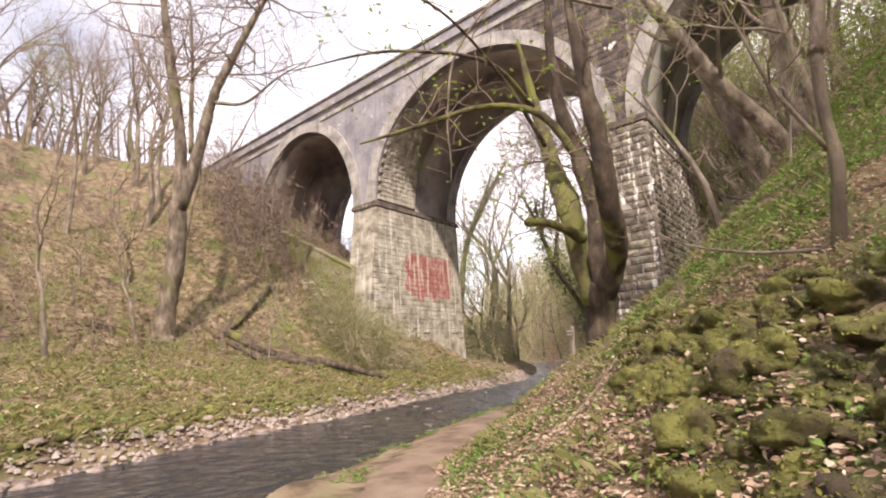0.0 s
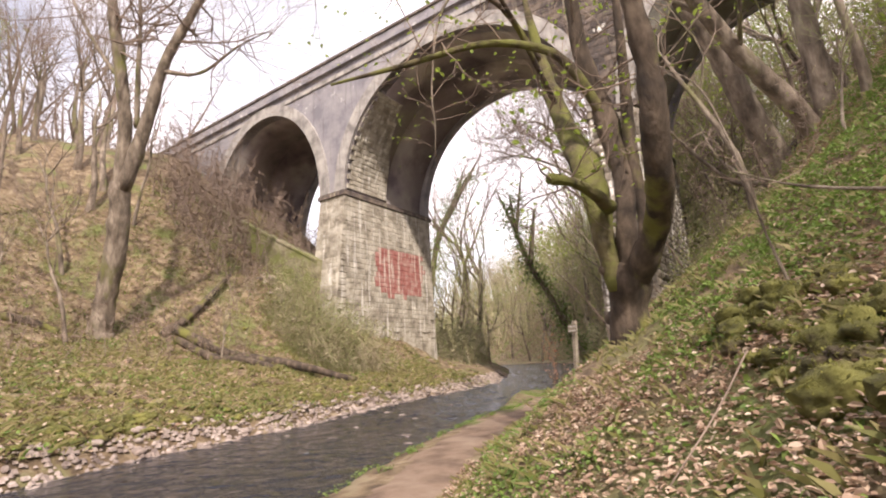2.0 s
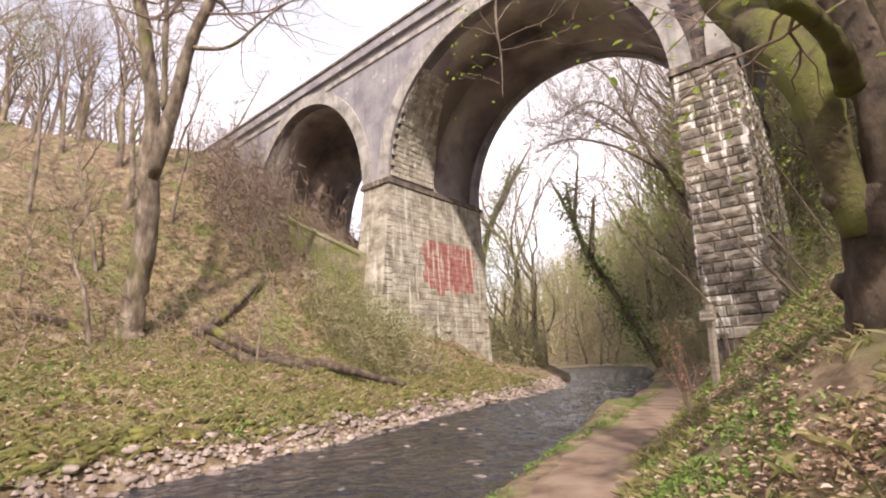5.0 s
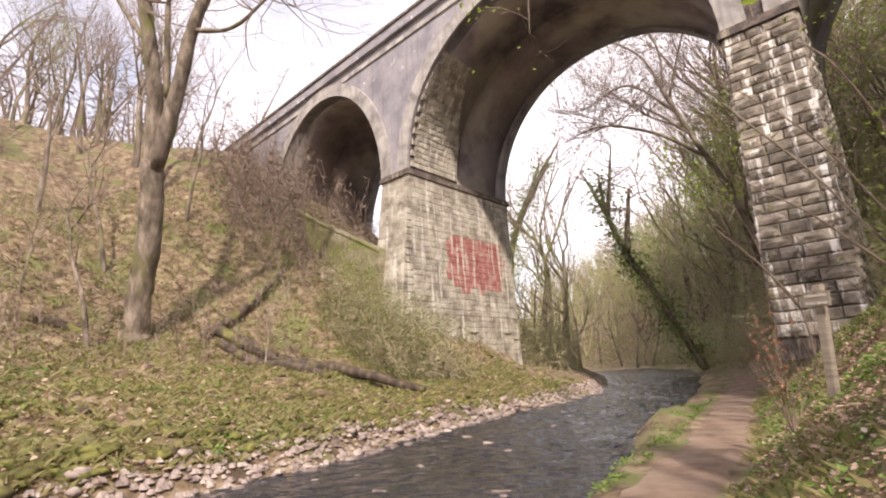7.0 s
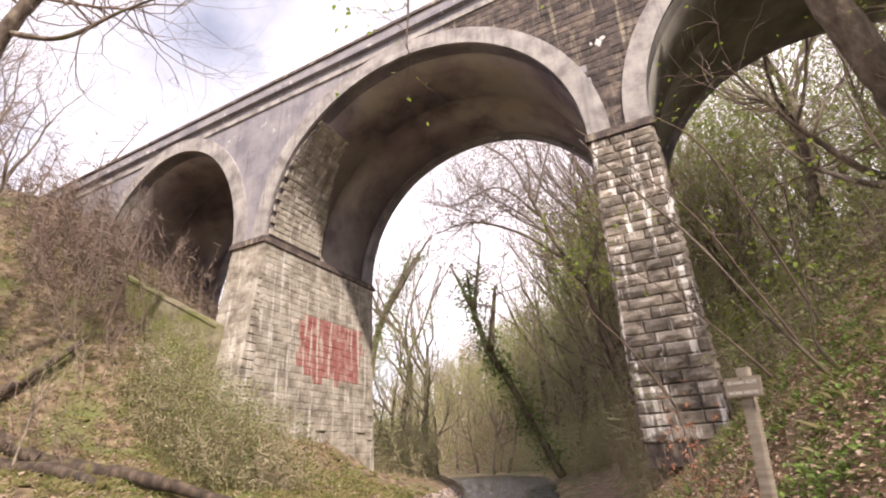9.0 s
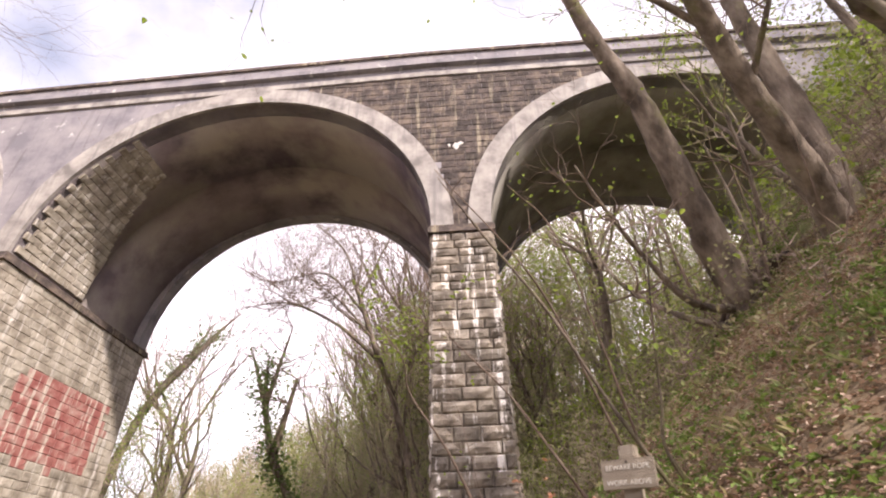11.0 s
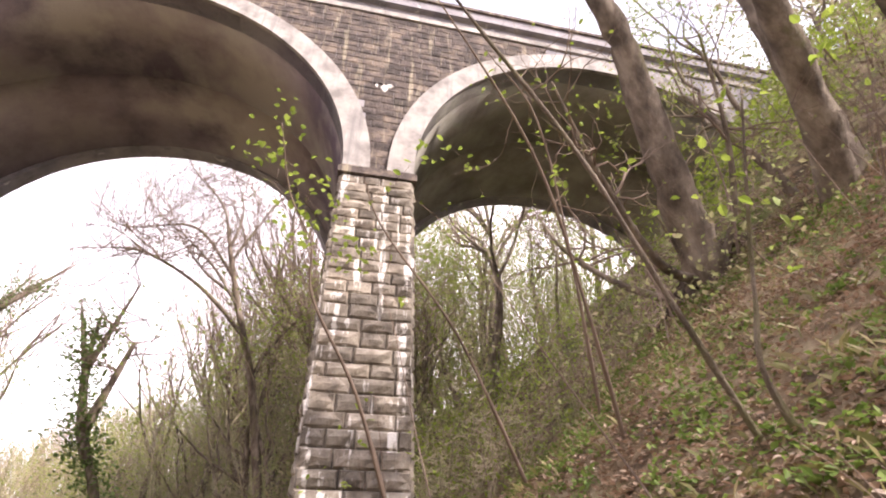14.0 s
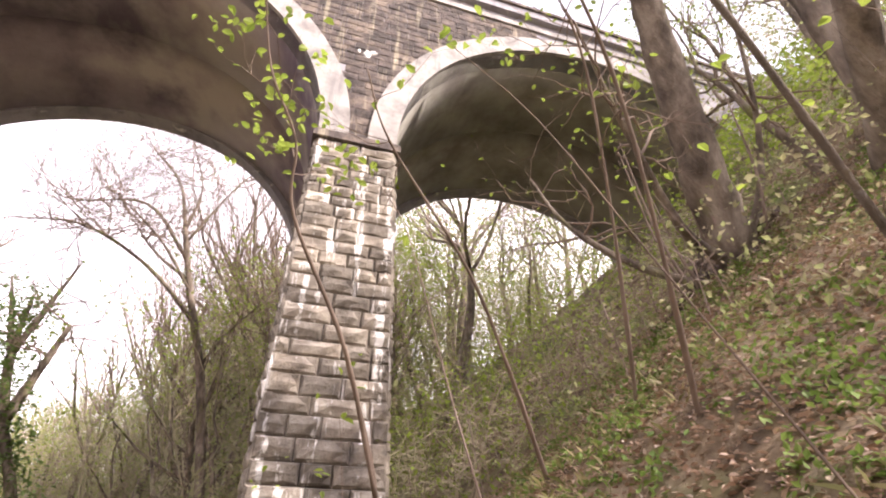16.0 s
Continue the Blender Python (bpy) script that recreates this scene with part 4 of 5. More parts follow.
def ivy_tree(label, line_pts, seed, thick):
    rng = random.Random(seed)
    t = limb_tree("ivy_clad_tree", label, [line_pts, [line_pts[-2], tuple(np.array(line_pts[-1]) + (1.5, 0, 2.5, -0.02))], [line_pts[-2], tuple(np.array(line_pts[-1]) + (-2.0, 1, 1.5, -0.02))],
                  [line_pts[-3], tuple(np.array(line_pts[-2]) + (2.4, -1, 1.5, -0.08))]], M_BARK, seed, 8, 3.6, fine_r=0.05, fork=(0, 5, 4, 0))
    g = Geo()
    o = Vector(line_pts[0][:3])
    L = smooth_line(line_pts, 8)
    for _ in range(3000):
        a = rng.choice(L[3:])
        leaf(g, Vector(a[:3]) - o + Vector((rng.gauss(0, thick), rng.gauss(0, thick), rng.gauss(0, 0.4))), rng.uniform(0.12, 0.24), rng)
    part("ivy", g, M_IVY, t, "dense dark green ivy")


ivy_tree("leaning ivy-clad tree beyond the great arch", [(-42.57, 60.0, 7.57, 0.50), (-41.61, 60.0, 14.01, 0.42), (-40.01, 60.0, 18.94, 0.36), (-37.20, 60.0, 23.16, 0.28), (-34.13, 60.0, 26.01, 0.10)], 41, 1.0)
ivy_tree("ivy-clad tree beyond the great arch", [(-15.9, 45.0, 0.3, 0.30), (-17.3, 45.0, 3.2, 0.26), (-19.0, 45.0, 6.94, 0.24), (-20.35, 45.0, 9.34, 0.28), (-21.44, 45.0, 12.87, 0.20), (-21.83, 45.0, 16.44, 0.08)], 42, 0.7)


def sapling(label, pts, seed, leaves=0, mat=None, twigs=4, reach=0.7):
    pts = [(*q[:3], q[3] * 0.5) for q in pts]
    t = limb_tree("sapling", label, [pts[:2] + [pts[2]], pts[1:]], mat or M_TWIG, seed, twigs, reach, leaves, "thin saplings on the near slope", fine_r=0.012)
    return t


sapling("thin leaning pale sapling stem", [(-4.2, 15.9, 1.5, 0.055), (-4.29, 15.86, 1.76, 0.05), (-5.05, 15.57, 3.01, 0.043), (-5.64, 15.38, 4.16, 0.037), (-6.38, 15.23, 5.3, 0.034), (-6.96, 15.15, 6.3, 0.015)], 51, 0, M_BARK, 3)
sapling("thin crooked sapling on the leafy slope", [(-4.1, 15.75, 1.6, 0.05), (-4.18, 15.68, 1.79, 0.044), (-4.58, 15.49, 2.44, 0.04), (-4.55, 15.36, 2.96, 0.033), (-4.53, 15.14, 3.58, 0.028), (-4.47, 14.79, 4.55, 0.015)], 52, 40, M_BARK, 5)
sapling("dark thin sapling arching over the slope", [(-4.4, 19.9, 2.0, 0.06), (-4.57, 19.69, 2.34, 0.055), (-5.33, 18.85, 3.25, 0.042), (-6.01, 18.2, 4.04, 0.03), (-6.95, 17.6, 4.88, 0.02), (-7.26, 17.23, 5.33, 0.01)], 53, 60, None, 5)
sapling("dark thin sapling with bright new leaves", [(-6.5, 19.2, 0.9, 0.05), (-6.59, 19.04, 2.17, 0.042), (-7.06, 18.32, 3.15, 0.036), (-7.64, 17.75, 3.97, 0.027), (-7.72, 17.41, 4.43, 0.022), (-7.99, 17.08, 4.81, 0.017), (-8.16, 16.68, 5.41, 0.008)], 54, 130, None, 7, 0.8)
sapling("thin leaning sapling below the great tree", [(-4.0, 18.0, 1.9, 0.05), (-4.13, 17.94, 2.18, 0.04), (-4.86, 17.01, 3.64, 0.036), (-5.63, 16.21, 5.12, 0.03), (-7.02, 15.4, 6.7, 0.012)], 55, 40, None, 4)
sapling("thin leaning sapling high on the slope", [(-3.5, 19.3, 2.8, 0.05), (-3.68, 19.21, 3.08, 0.04), (-4.33, 18.07, 4.84, 0.036), (-5.03, 17.06, 6.6, 0.03), (-5.78, 16.7, 7.42, 0.012)], 56, 30, None, 4)
sapling("thin pale pole leaning on the green bank", [(-1.38, 7.32, 1.4, 0.026), (-1.42, 7.29, 1.78, 0.024), (-1.53, 7.21, 2.28, 0.024), (-1.65, 7.18, 3.08, 0.024), (-1.87, 7.17, 3.96, 0.02), (-2.24, 7.19, 4.38, 0.01)], 57, 0, M_BARK, 1, 0.4)
rs = random.Random(77)
for k in range(20):  # more thin stems over the slope and the stream side
    y = rs.uniform(15.5, 23.5)
    x = PATH_X(y) + rs.uniform(1.6, 7.5)
    z = base_height(x, y)
    h = rs.uniform(1.2, 3.6)
    lx, ly = rs.gauss(-0.3, 0.3), rs.gauss(-0.2, 0.3)
    sapling("thin bare sapling among leaf litter", [(x, y, z - 0.15, 0.014), (x, y, z, 0.012), (x + lx * h * 0.4, y + ly * h * 0.4, z + h * 0.45, 0.010), (x + lx * h * 0.7, y + ly * h * 0.6, z + h * 0.8, 0.007), (x + lx * h, y + ly * h, z + h, 0.003)], 100 + k, 12 if k % 3 == 0 else 0, None, 3, 0.5)

# ---- distant woods and thickets: too many stems to count ----
def thicket(name, label, count, place, tall, mat, seed, twigs=18, width=0.03):
    rng = random.Random(seed)
    g = Geo()
    for _ in range(count):
        x, y = place(rng)
        z, h = base_height(x, y), rng.uniform(*tall)
        lean = Vector((rng.gauss(0, 0.28), rng.gauss(0, 0.28), 1)) * h
        p = Vector((x, y, z - 0.1))
        tube(g, [(*p, width * h / 4), (*(p + lean * 0.5 + Vector((rng.gauss(0, 0.05) * h, rng.gauss(0, 0.05) * h, 0))), width * h / 6), (*(p + lean), 0.004)], 3, False)
        for _ in range(twigs):
            a = p + lean * rng.uniform(0.25, 0.95)
            d = Vector((rng.gauss(0, 1), rng.gauss(0, 1), rng.gauss(0.3, 0.6))).normalized() * h * rng.uniform(0.10, 0.28)
            s = d.orthogonal().normalized() * width * rng.uniform(0.3, 0.7)
            g.add([tuple(a - s), tuple(a + s), tuple(a + d)], [(0, 1, 2)])
    return tagged(part(name, g, mat), label, "undergrowth", kind="stuff")


thicket("distant_wood", "distant bare wood hazy with brown twigs", 420, lambda r: (lambda y: (r.uniform(PATH_X(y) + 1, 5), y))(r.uniform(60, 110)), (5, 14), M_FARTWIG, 61, 120, 0.026)
thicket("distant_wood", "wooded slope behind the viaduct", 300, lambda r: (r.uniform(-12, 22), r.uniform(37, 75)), (4, 13), M_FARTWIG, 62, 80, 0.03)
thicket("distant_wood", "far wooded hillside above the stream", 420, lambda r: (lambda y: (r.uniform(PATH_X(y) + 1, PATH_X(y) + 60), y))(r.uniform(92, 170)), (7, 15), M_FARTWIG, 60, 70, 0.07)
thicket("hilltop_wood", "bare wood along the hilltop", 300, lambda r: (r.uniform(-90, -50), r.uniform(-20, 40)), (7, 14), M_TWIG, 63, 50, 0.06)
thicket("streamside_thicket", "grey-green tangled thicket beside the stream under the arch", 520, lambda r: (lambda y: (FAR_X(y) - r.uniform(2.2, 12), y))(r.uniform(36, 58)), (0.8, 3.4), M_FARTWIG, 64, 26, 0.035)
thicket("streamside_thicket", "tangled thicket on the stream bank below the pier", 420, lambda r: (lambda y: (PATH_X(y) + 1.2 + 6 * r.random(), y))(r.uniform(24, 54)), (0.8, 3.6), M_FARTWIG, 65, 26, 0.03)
thicket("bramble_thicket", "thin grey shrubs round the foot of the pier", 300, lambda r: (r.uniform(-27, -19), r.uniform(20.3, 23.4)), (0.8, 2.6), M_FARTWIG, 66, 26, 0.022)
thicket("bramble_thicket", "bare shrubs on the slope below the far arch", 340, lambda r: (r.uniform(-43, -27.5), r.uniform(19.5, 31)), (1.5, 4.5), M_TWIG, 67, 26, 0.03)
thicket("bramble_thicket", "bare brown shrubs along the slope", 120, lambda r: (r.uniform(-3, 9), r.uniform(15, 24)), (0.6, 2.6), M_TWIG, 68, 26, 0.02)
thicket("bramble_thicket", "thin bare stems on the far slope", 480, lambda r: (r.uniform(-44, -22), r.uniform(-2, 18)), (0.8, 3.2), M_TWIG, 69, 20, 0.022)

def haze(label, count, place, seed, size, mat=None):
    """Fine opening buds among far twigs."""
    r, g = random.Random(seed), Geo()
    for _ in range(count):
        x, y, h = place(r)
        leaf(g, (x, y, base_height(x, y) + h), r.uniform(*size), r, 0.8)
    tagged(part("budding_undergrowth", g, mat or M_HAZE), label, "undergrowth", kind="stuff")


haze("tan and green budding wood behind the viaduct", 64000, lambda r: (lambda y: (r.uniform(max(PATH_X(y) + 3, -60), 14), y, 15 * r.random() ** 1.15))(r.uniform(39, 100)), 81, (0.08, 0.22))
haze("budding streamside bushes below the arch", 14000, lambda r: (lambda y: (FAR_X(y) - r.uniform(2.0, 12), y, 3.8 * r.random() ** 1.5))(r.uniform(35.5, 54)), 82, (0.05, 0.13))
haze("budding bushes round the pier's foot", 12000, lambda r: (r.uniform(-27, -19), r.uniform(20.3, 23.4), 2.8 * r.random() ** 1.5), 83, (0.04, 0.09))
haze("budding bushes by the stream below the nearer pier", 9000, lambda r: (lambda y: (PATH_X(y) + 1.2 + 7 * r.random(), y, 4.2 * r.random() ** 1.3))(r.uniform(24, 56)), 84, (0.04, 0.11))
thicket("bramble_thicket", "tangled brush on the slope beside the pier", 110, lambda r: (r.uniform(-5.2, 5), r.uniform(22.5, 36)), (0.8, 3.4), M_FARTWIG, 59, 26, 0.022)
haze("green budding brush beside the pier", 9000, lambda r: (r.uniform(-5.3, 4), r.uniform(22.5, 37), 3.2 * r.random() ** 1.4), 58, (0.035, 0.09), M_NEWLEAF)
haze("green budding wood behind the nearer arches", 20000, lambda r: (r.uniform(-9, 13), r.uniform(37, 60), 13 * r.random() ** 1.2), 57, (0.06, 0.13), M_NEWLEAF)
haze("budding brambles along the near slope", 7000, lambda r: (r.uniform(-4, 9), r.uniform(16.5, 24), 1.8 * r.random() ** 1.5), 85, (0.03, 0.08))

haze("golden-brown opening buds among the trees high on the near slope", 15000, lambda r: (lambda x: (x, r.uniform(9, 24), 7.5 * r.random() ** 1.2))(r.uniform(3.5, 18)), 91, (0.05, 0.12))
haze("budding far wood above the stream", 26000, lambda r: (lambda y: (r.uniform(-100, -26), y, 13 * r.random() ** 1.2))(r.uniform(86, 135)), 92, (0.14, 0.34))

thicket("streamside_thicket", "low tangled shrubs beyond the bend of the stream", 420, lambda r: (lambda y: (NEAR_X(y) + 0.5 + 6 * r.random(), y))(r.uniform(47, 78)), (0.8, 3.2), M_FARTWIG, 93, 26, 0.03)
haze("budding shrubs beyond the bend of the stream", 12000, lambda r: (lambda y: (NEAR_X(y) + 0.5 + 7 * r.random(), y, 3.6 * r.random() ** 1.4))(r.uniform(47, 80)), 94, (0.06, 0.15))
haze("soft green brush up the slope behind the nearer pier", 16000, lambda r: (lambda y: (PATH_X(y) + 2 + 9 * r.random(), y, 6.5 * r.random() ** 1.3))(r.uniform(35, 62)), 95, (0.06, 0.15))

haze("pinkish-brown budding crowns of the tall wood behind the viaduct", 30000, lambda r: (lambda y: (PATH_X(y) + 1.5 + 17 * r.random(), y, 3 + 17 * r.random()))(r.uniform(46, 74)), 98, (0.08, 0.2), M_BUDS)
thicket("bramble_thicket", "tall bare shrubs in front of the far arch", 90, lambda r: (r.uniform(-39, -30), r.uniform(19.5, 23.8)), (3.0, 6.5), M_TWIG, 99, 44, 0.026)
haze("soft green shrubs hiding the foot of the far pier", 9000, lambda r: (r.uniform(-26.5, -20), r.uniform(20.0, 22.6), 3.6 * r.random() ** 1.3), 100, (0.035, 0.08))

# ---- rocks ----
def rock_mesh(name, seed, mat, sub=3, rough=0.3, squash=0.7):
    bm = bmesh.new()
    bmesh.ops.create_icosphere(bm, subdivisions=sub, radius=1)
    for v in bm.verts:
        n0 = noise.noise(v.co * 1.1 + Vector((seed * 7.1, 0, 0)))
        n1 = noise.noise(v.co * 2.7 + Vector((0, seed * 3.3, 0)))
        v.co *= 1 + rough * n0 + rough * 0.45 * n1
        v.co.z *= squash
    me = bpy.data.meshes.new(name)
    bm.to_mesh(me)
    bm.free()
    me.materials.append(mat)
    me.shade_smooth()
    return me


MOSSY = [rock_mesh("mossy_boulder", k, M_MOSS, 4, 0.55, 0.8) for k in range(6)]
STONES = [rock_mesh("bank_stone", 20 + k, M_ROCK, 2, 0.4, 0.55) for k in range(6)]
rk = random.Random(5)
spots = []
for _ in range(2500):
    if len(spots) >= 120:
        break
    y = rk.uniform(2.4, 6.9)
    x = PATH_X(y) + rk.uniform(2.2, 4.3)
    r = 0.08 + 0.11 * rk.random() ** 1.3
    if x + 0.35 * y < 0.2 or x > 1.6 or any((x - a) ** 2 + (y - b) ** 2 < (0.6 * (r + c)) ** 2 for a, b, c in spots):
        continue
    spots.append((x, y, r))
    ob = new("mossy_boulder", rk.choice(MOSSY))
    ob.location, ob.scale = (x, y, height(x, y) + 0.25 * r), (r, r * rk.uniform(0.8, 1.2), r * rk.uniform(0.8, 1.15))
    ob.rotation_euler = (rk.uniform(-0.3, 0.3), rk.uniform(-0.3, 0.3), rk.uniform(0, 6))
    tagged(ob, "boulder thickly covered in olive-green moss on the bank", "boulder", "mossy boulders beside the path")
g = Geo()
rf = random.Random(15)
for ob in [o for o in scene.objects if o.name.startswith("mossy_boulder")]:
    m = Matrix.LocRotScale(ob.location, ob.rotation_euler, ob.scale)
    vs = ob.data.vertices
    for _ in range(int(700 * ob.scale.x / 0.2)):
        v = vs[rf.randrange(len(vs))]
        if v.normal.z > -0.2:
            leaf(g, m @ v.co, rf.uniform(0.007, 0.016), rf, 0.9, 2.2)
tagged(part("moss_fronds", g, M_FUZZ), "shaggy olive moss over the boulders", "moss", kind="stuff")
for _ in range(300):
    y = rk.uniform(-1, 34)
    d = rk.uniform(-0.25, 1.0)
    x = FAR_X(y) - d
    r = 0.05 + 0.12 * rk.random() ** 2
    ob = new("bank_stone", rk.choice(STONES))
    ob.location, ob.scale, ob.rotation_euler = (x, y, max(height(x, y), WATER_Z + rise(y) - 0.05) + 0.2 * r), (r * rk.uniform(0.9, 1.6), r, r), (0, 0, rk.uniform(0, 6))
    tagged(ob, "pale grey-pink stone along the stream's edge", "stone", "stones along the stream")
for _ in range(34):
    y = rk.uniform(9, 40)
    x = FAR_X(y) + (NEAR_X(y) - FAR_X(y)) * rk.uniform(0.1, 0.95)
    r = rk.uniform(0.05, 0.15)
    ob = new("stream_stone", rk.choice(STONES))
    ob.location, ob.scale, ob.rotation_euler = (x, y, WATER_Z + rise(y) - 0.28 * r), (r * 1.6, r, r * 0.7), (0, 0, rk.uniform(0, 6))
    tagged(ob, "dark wet stone breaking the water", "stone", "stones in the stream")
g = Geo()
for _ in range(3600):  # shingle between the bank stones
    y = rk.uniform(-2, 38)
    x = FAR_X(y) - rk.uniform(-0.3, 0.95)
    r = rk.uniform(0.03, 0.1)
    z = height(x, y)
    a = rk.uniform(0, 6)
    g.add([(x + r * 1.3 * math.cos(a + t), y + r * math.sin(a + t), z) for t in (0, 1.3, 2.5, 3.8, 5.1)] + [(x + r * 0.5 * math.cos(a + t), y + r * 0.5 * math.sin(a + t), z + r * 0.8) for t in (0.4, 2.4, 4.5)],
          [(0, 1, 5), (1, 6, 5), (1, 2, 6), (2, 3, 6), (3, 7, 6), (3, 4, 7), (4, 0, 7), (0, 5, 7), (5, 6, 7)])
tagged(part("shingle", g, M_ROCK), "pale shingle along the stream's far edge", "shingle", kind="stuff")
g = Geo()
hum = rock_mesh("hummock", 50, M_MOSS, 2, 0.35, 0.6)
for _ in range(520):  # mossy hummocks over the far bank
    y = rk.uniform(-1, 33)
    x = FAR_X(y) - 0.9 - abs(rk.gauss(0, 4.0)) * (1 if rk.random() < 0.6 else 0.15)
    r = rk.uniform(0.07, 0.23)
    m = Matrix.Translation((x, y, height(x, y))) @ Matrix.Rotation(rk.uniform(0, 6), 4, "Z") @ Matrix.Diagonal((r * 1.2, r, r * 0.8, 1))
    g.add([tuple(m @ v.co) for v in hum.vertices], [tuple(p.vertices) for p in hum.polygons])
tagged(part("moss_hummocks", g, M_MOSS, smooth=True), "moss and grass hummocks over the far bank", "moss", kind="stuff")


# ---- fallen wood ----
def log(label, pts, mat=M_BARK, twigs=0, seed=1):
    o = Vector(pts[0][:3])
    t = thing("fallen_log", label, "log", o, "fallen wood")
    g = Geo()
    L = smooth_line([(a - o.x, b - o.y, c - o.z, r) for a, b, c, r in pts], 5)
    L = [(a, b, c + 0.05 * noise.noise((a, b, 3)), r * (1 + 0.2 * noise.noise((a * 2, b * 2, 1)))) for a, b, c, r in L]
    tube(g, L, 10)
    part("stem", g, mat, t, smooth=True)
    if twigs:
        rng, fine = random.Random(seed), Geo()
        for _ in range(twigs):
            p = L[rng.randrange(len(L) // 3, len(L))]
            grow([fine, fine, fine], p[:3], (rng.gauss(0, 1), rng.gauss(0, 1), 0.8), 1.0, 0.03, 1, rng, 2, 0.05, 0.3, (0, 4, 0, 0))
        part("side_shoot", fine, M_TWIG, t)


def on(x, y, r, up=0.0):
    return (x, y, height(x, y) + 0.55 * r + up, r)


log("long mossy fallen trunk lying down the far bank", [on(-27.4, 15.7, 0.26, 0.12), on(-24.6, 17.0, 0.25, 0.14), on(-21.2, 17.9, 0.21, 0.14), on(-17.9, 18.8, 0.12, 0.1)], M_MOSSBARK, 0, 3)
log("mossy fallen branch lying on the far bank", [on(-26.6, 15.4, 0.18, 0.12), on(-24.2, 15.8, 0.21, 0.13), on(-22.2, 16.2, 0.19, 0.12), on(-20.2, 16.4, 0.11, 0.08)], M_MOSSBARK, 0, 4)
log("dead leaning trunk propped on the far slope", [on(-27.4, 15.1, 0.2), on(-28.0, 16.9, 0.2, 0.3), on(-28.8, 18.6, 0.17, 0.5), on(-29.6, 20.3, 0.08, 0.6)], M_MOSSBARK, 0, 5)
wing = thing("wing_wall", "pale mossy stone wing wall running down the slope to the pier", "wall")
wing_line = [(-37.43, 22.20, 14.42), (-25.56, 23.60, 7.84), 0.00]
g, gc = Geo(), Geo()
for k in range(17):
    u = k / 16
    x, y = wing_line[0][0] + (wing_line[1][0] - wing_line[0][0]) * u, wing_line[0][1] + (wing_line[1][1] - wing_line[0][1]) * u
    z = wing_line[0][2] + (wing_line[1][2] - wing_line[0][2]) * u - 0.55 * math.sin(math.pi * u) * wing_line[2]
    low = min(height(x, y), z) - 0.5
    g.v += [(x, y, low), (x, y + 0.45, low), (x, y + 0.45, z), (x, y, z)]
    z += 0.003
    gc.v += [(x, y - 0.07, z), (x, y + 0.52, z), (x, y + 0.5, z + 0.14), (x, y - 0.05, z + 0.14 + 0.02 * noise.noise((x * 3, 0, 0)))]
for q in (g, gc):
    q.f = [(4 * k + j, 4 * k + (j + 1) % 4, 4 * k + 4 + (j + 1) % 4, 4 * k + 4 + j) for k in range(16) for j in range(4)] + [(3, 2, 1, 0), (64, 65, 66, 67)]
part("body", g, M_MOSSROCK, wing)
part("coping", gc, M_MOSSROCK, wing, "worn mossy stone coping")
log("dark rotten log on the far slope", [on(-29.3, 9.2, 0.18), on(-28.7, 10.2, 0.2), on(-28.3, 11.0, 0.16)], M_MOSSBARK)
log("thin dead stick lying over the mossy boulders", [on(-2.2, 4.6, 0.005, 0.02), on(-1.95, 5.0, 0.006, 0.12), on(-1.75, 5.3, 0.005, 0.25)], M_TWIG)

# bare soil scar above the pier's foot, with tumbled pale stones
g = Geo()
for k in range(25):
    u = k / 24
    cx, cy = -29.4 + 5.6 * u, 22.6 + 0.25 * math.sin(5 * u)
    for j in range(7):
        v = (j / 6 - 0.5) * (0.5 + 1.3 * math.sin(math.pi * min(1, u * 0.9 + 0.1))) * (1 + 0.5 * noise.noise((k * 0.5, j > 3, 4)))
        g.v.append((cx + 0.2 * v, cy + v, height(cx + 0.2 * v, cy + v) + 0.05 - 0.16 * (abs(j - 3) == 3)))
g.f = [(7 * k + j, 7 * k + j + 7, 7 * k + j + 8, 7 * k + j + 1) for k in range(24) for j in range(6)]
tagged(part("soil_scar", g, M_SOIL, smooth=True), "bare pale sandy soil scar beside the pier", "soil", kind="structure")
for _ in range(26):
    u = rk.random()
    x, y = -29.2 + 5.2 * u + rk.gauss(0, 0.3), 22.4 + rk.gauss(0, 0.35)
    r = rk.uniform(0.12, 0.34)
    ob = new("rubble_stone", rk.choice(STONES))
    ob.location, ob.scale, ob.rotation_euler = (x, y, height(x, y) + 0.15 * r), (r * 1.3, r, r), (rk.uniform(-0.5, 0.5), 0, rk.uniform(0, 6))
    tagged(ob, "pale rubble stone in the bare scar beside the pier", "stone", "rubble beside the pier")

# ---- warning sign ----
sx, sy = -5.72, 13.2
sz = height(sx, sy)
sign = thing("warning_sign", "weathered wooden post with a lettered warning board", "sign", (sx, sy, sz - 0.1))
sign.rotation_euler = (radians(-2), radians(3), radians(-35))


def plank(x0, x1, y0, y1, z0, z1, bev=0.008):
    bm = bmesh.new()
    bmesh.ops.create_cube(bm, size=1, matrix=Matrix.Translation(((x0 + x1) / 2, (y0 + y1) / 2, (z0 + z1) / 2)) @ Matrix.Diagonal((x1 - x0, y1 - y0, z1 - z0, 1)))
    bmesh.ops.bevel(bm, geom=bm.edges[:], offset=bev, segments=2, affect="EDGES")
    me = bpy.data.meshes.new("plank")
    bm.to_mesh(me)
    bm.free()
    me.materials.append(M_WOOD)
    return me


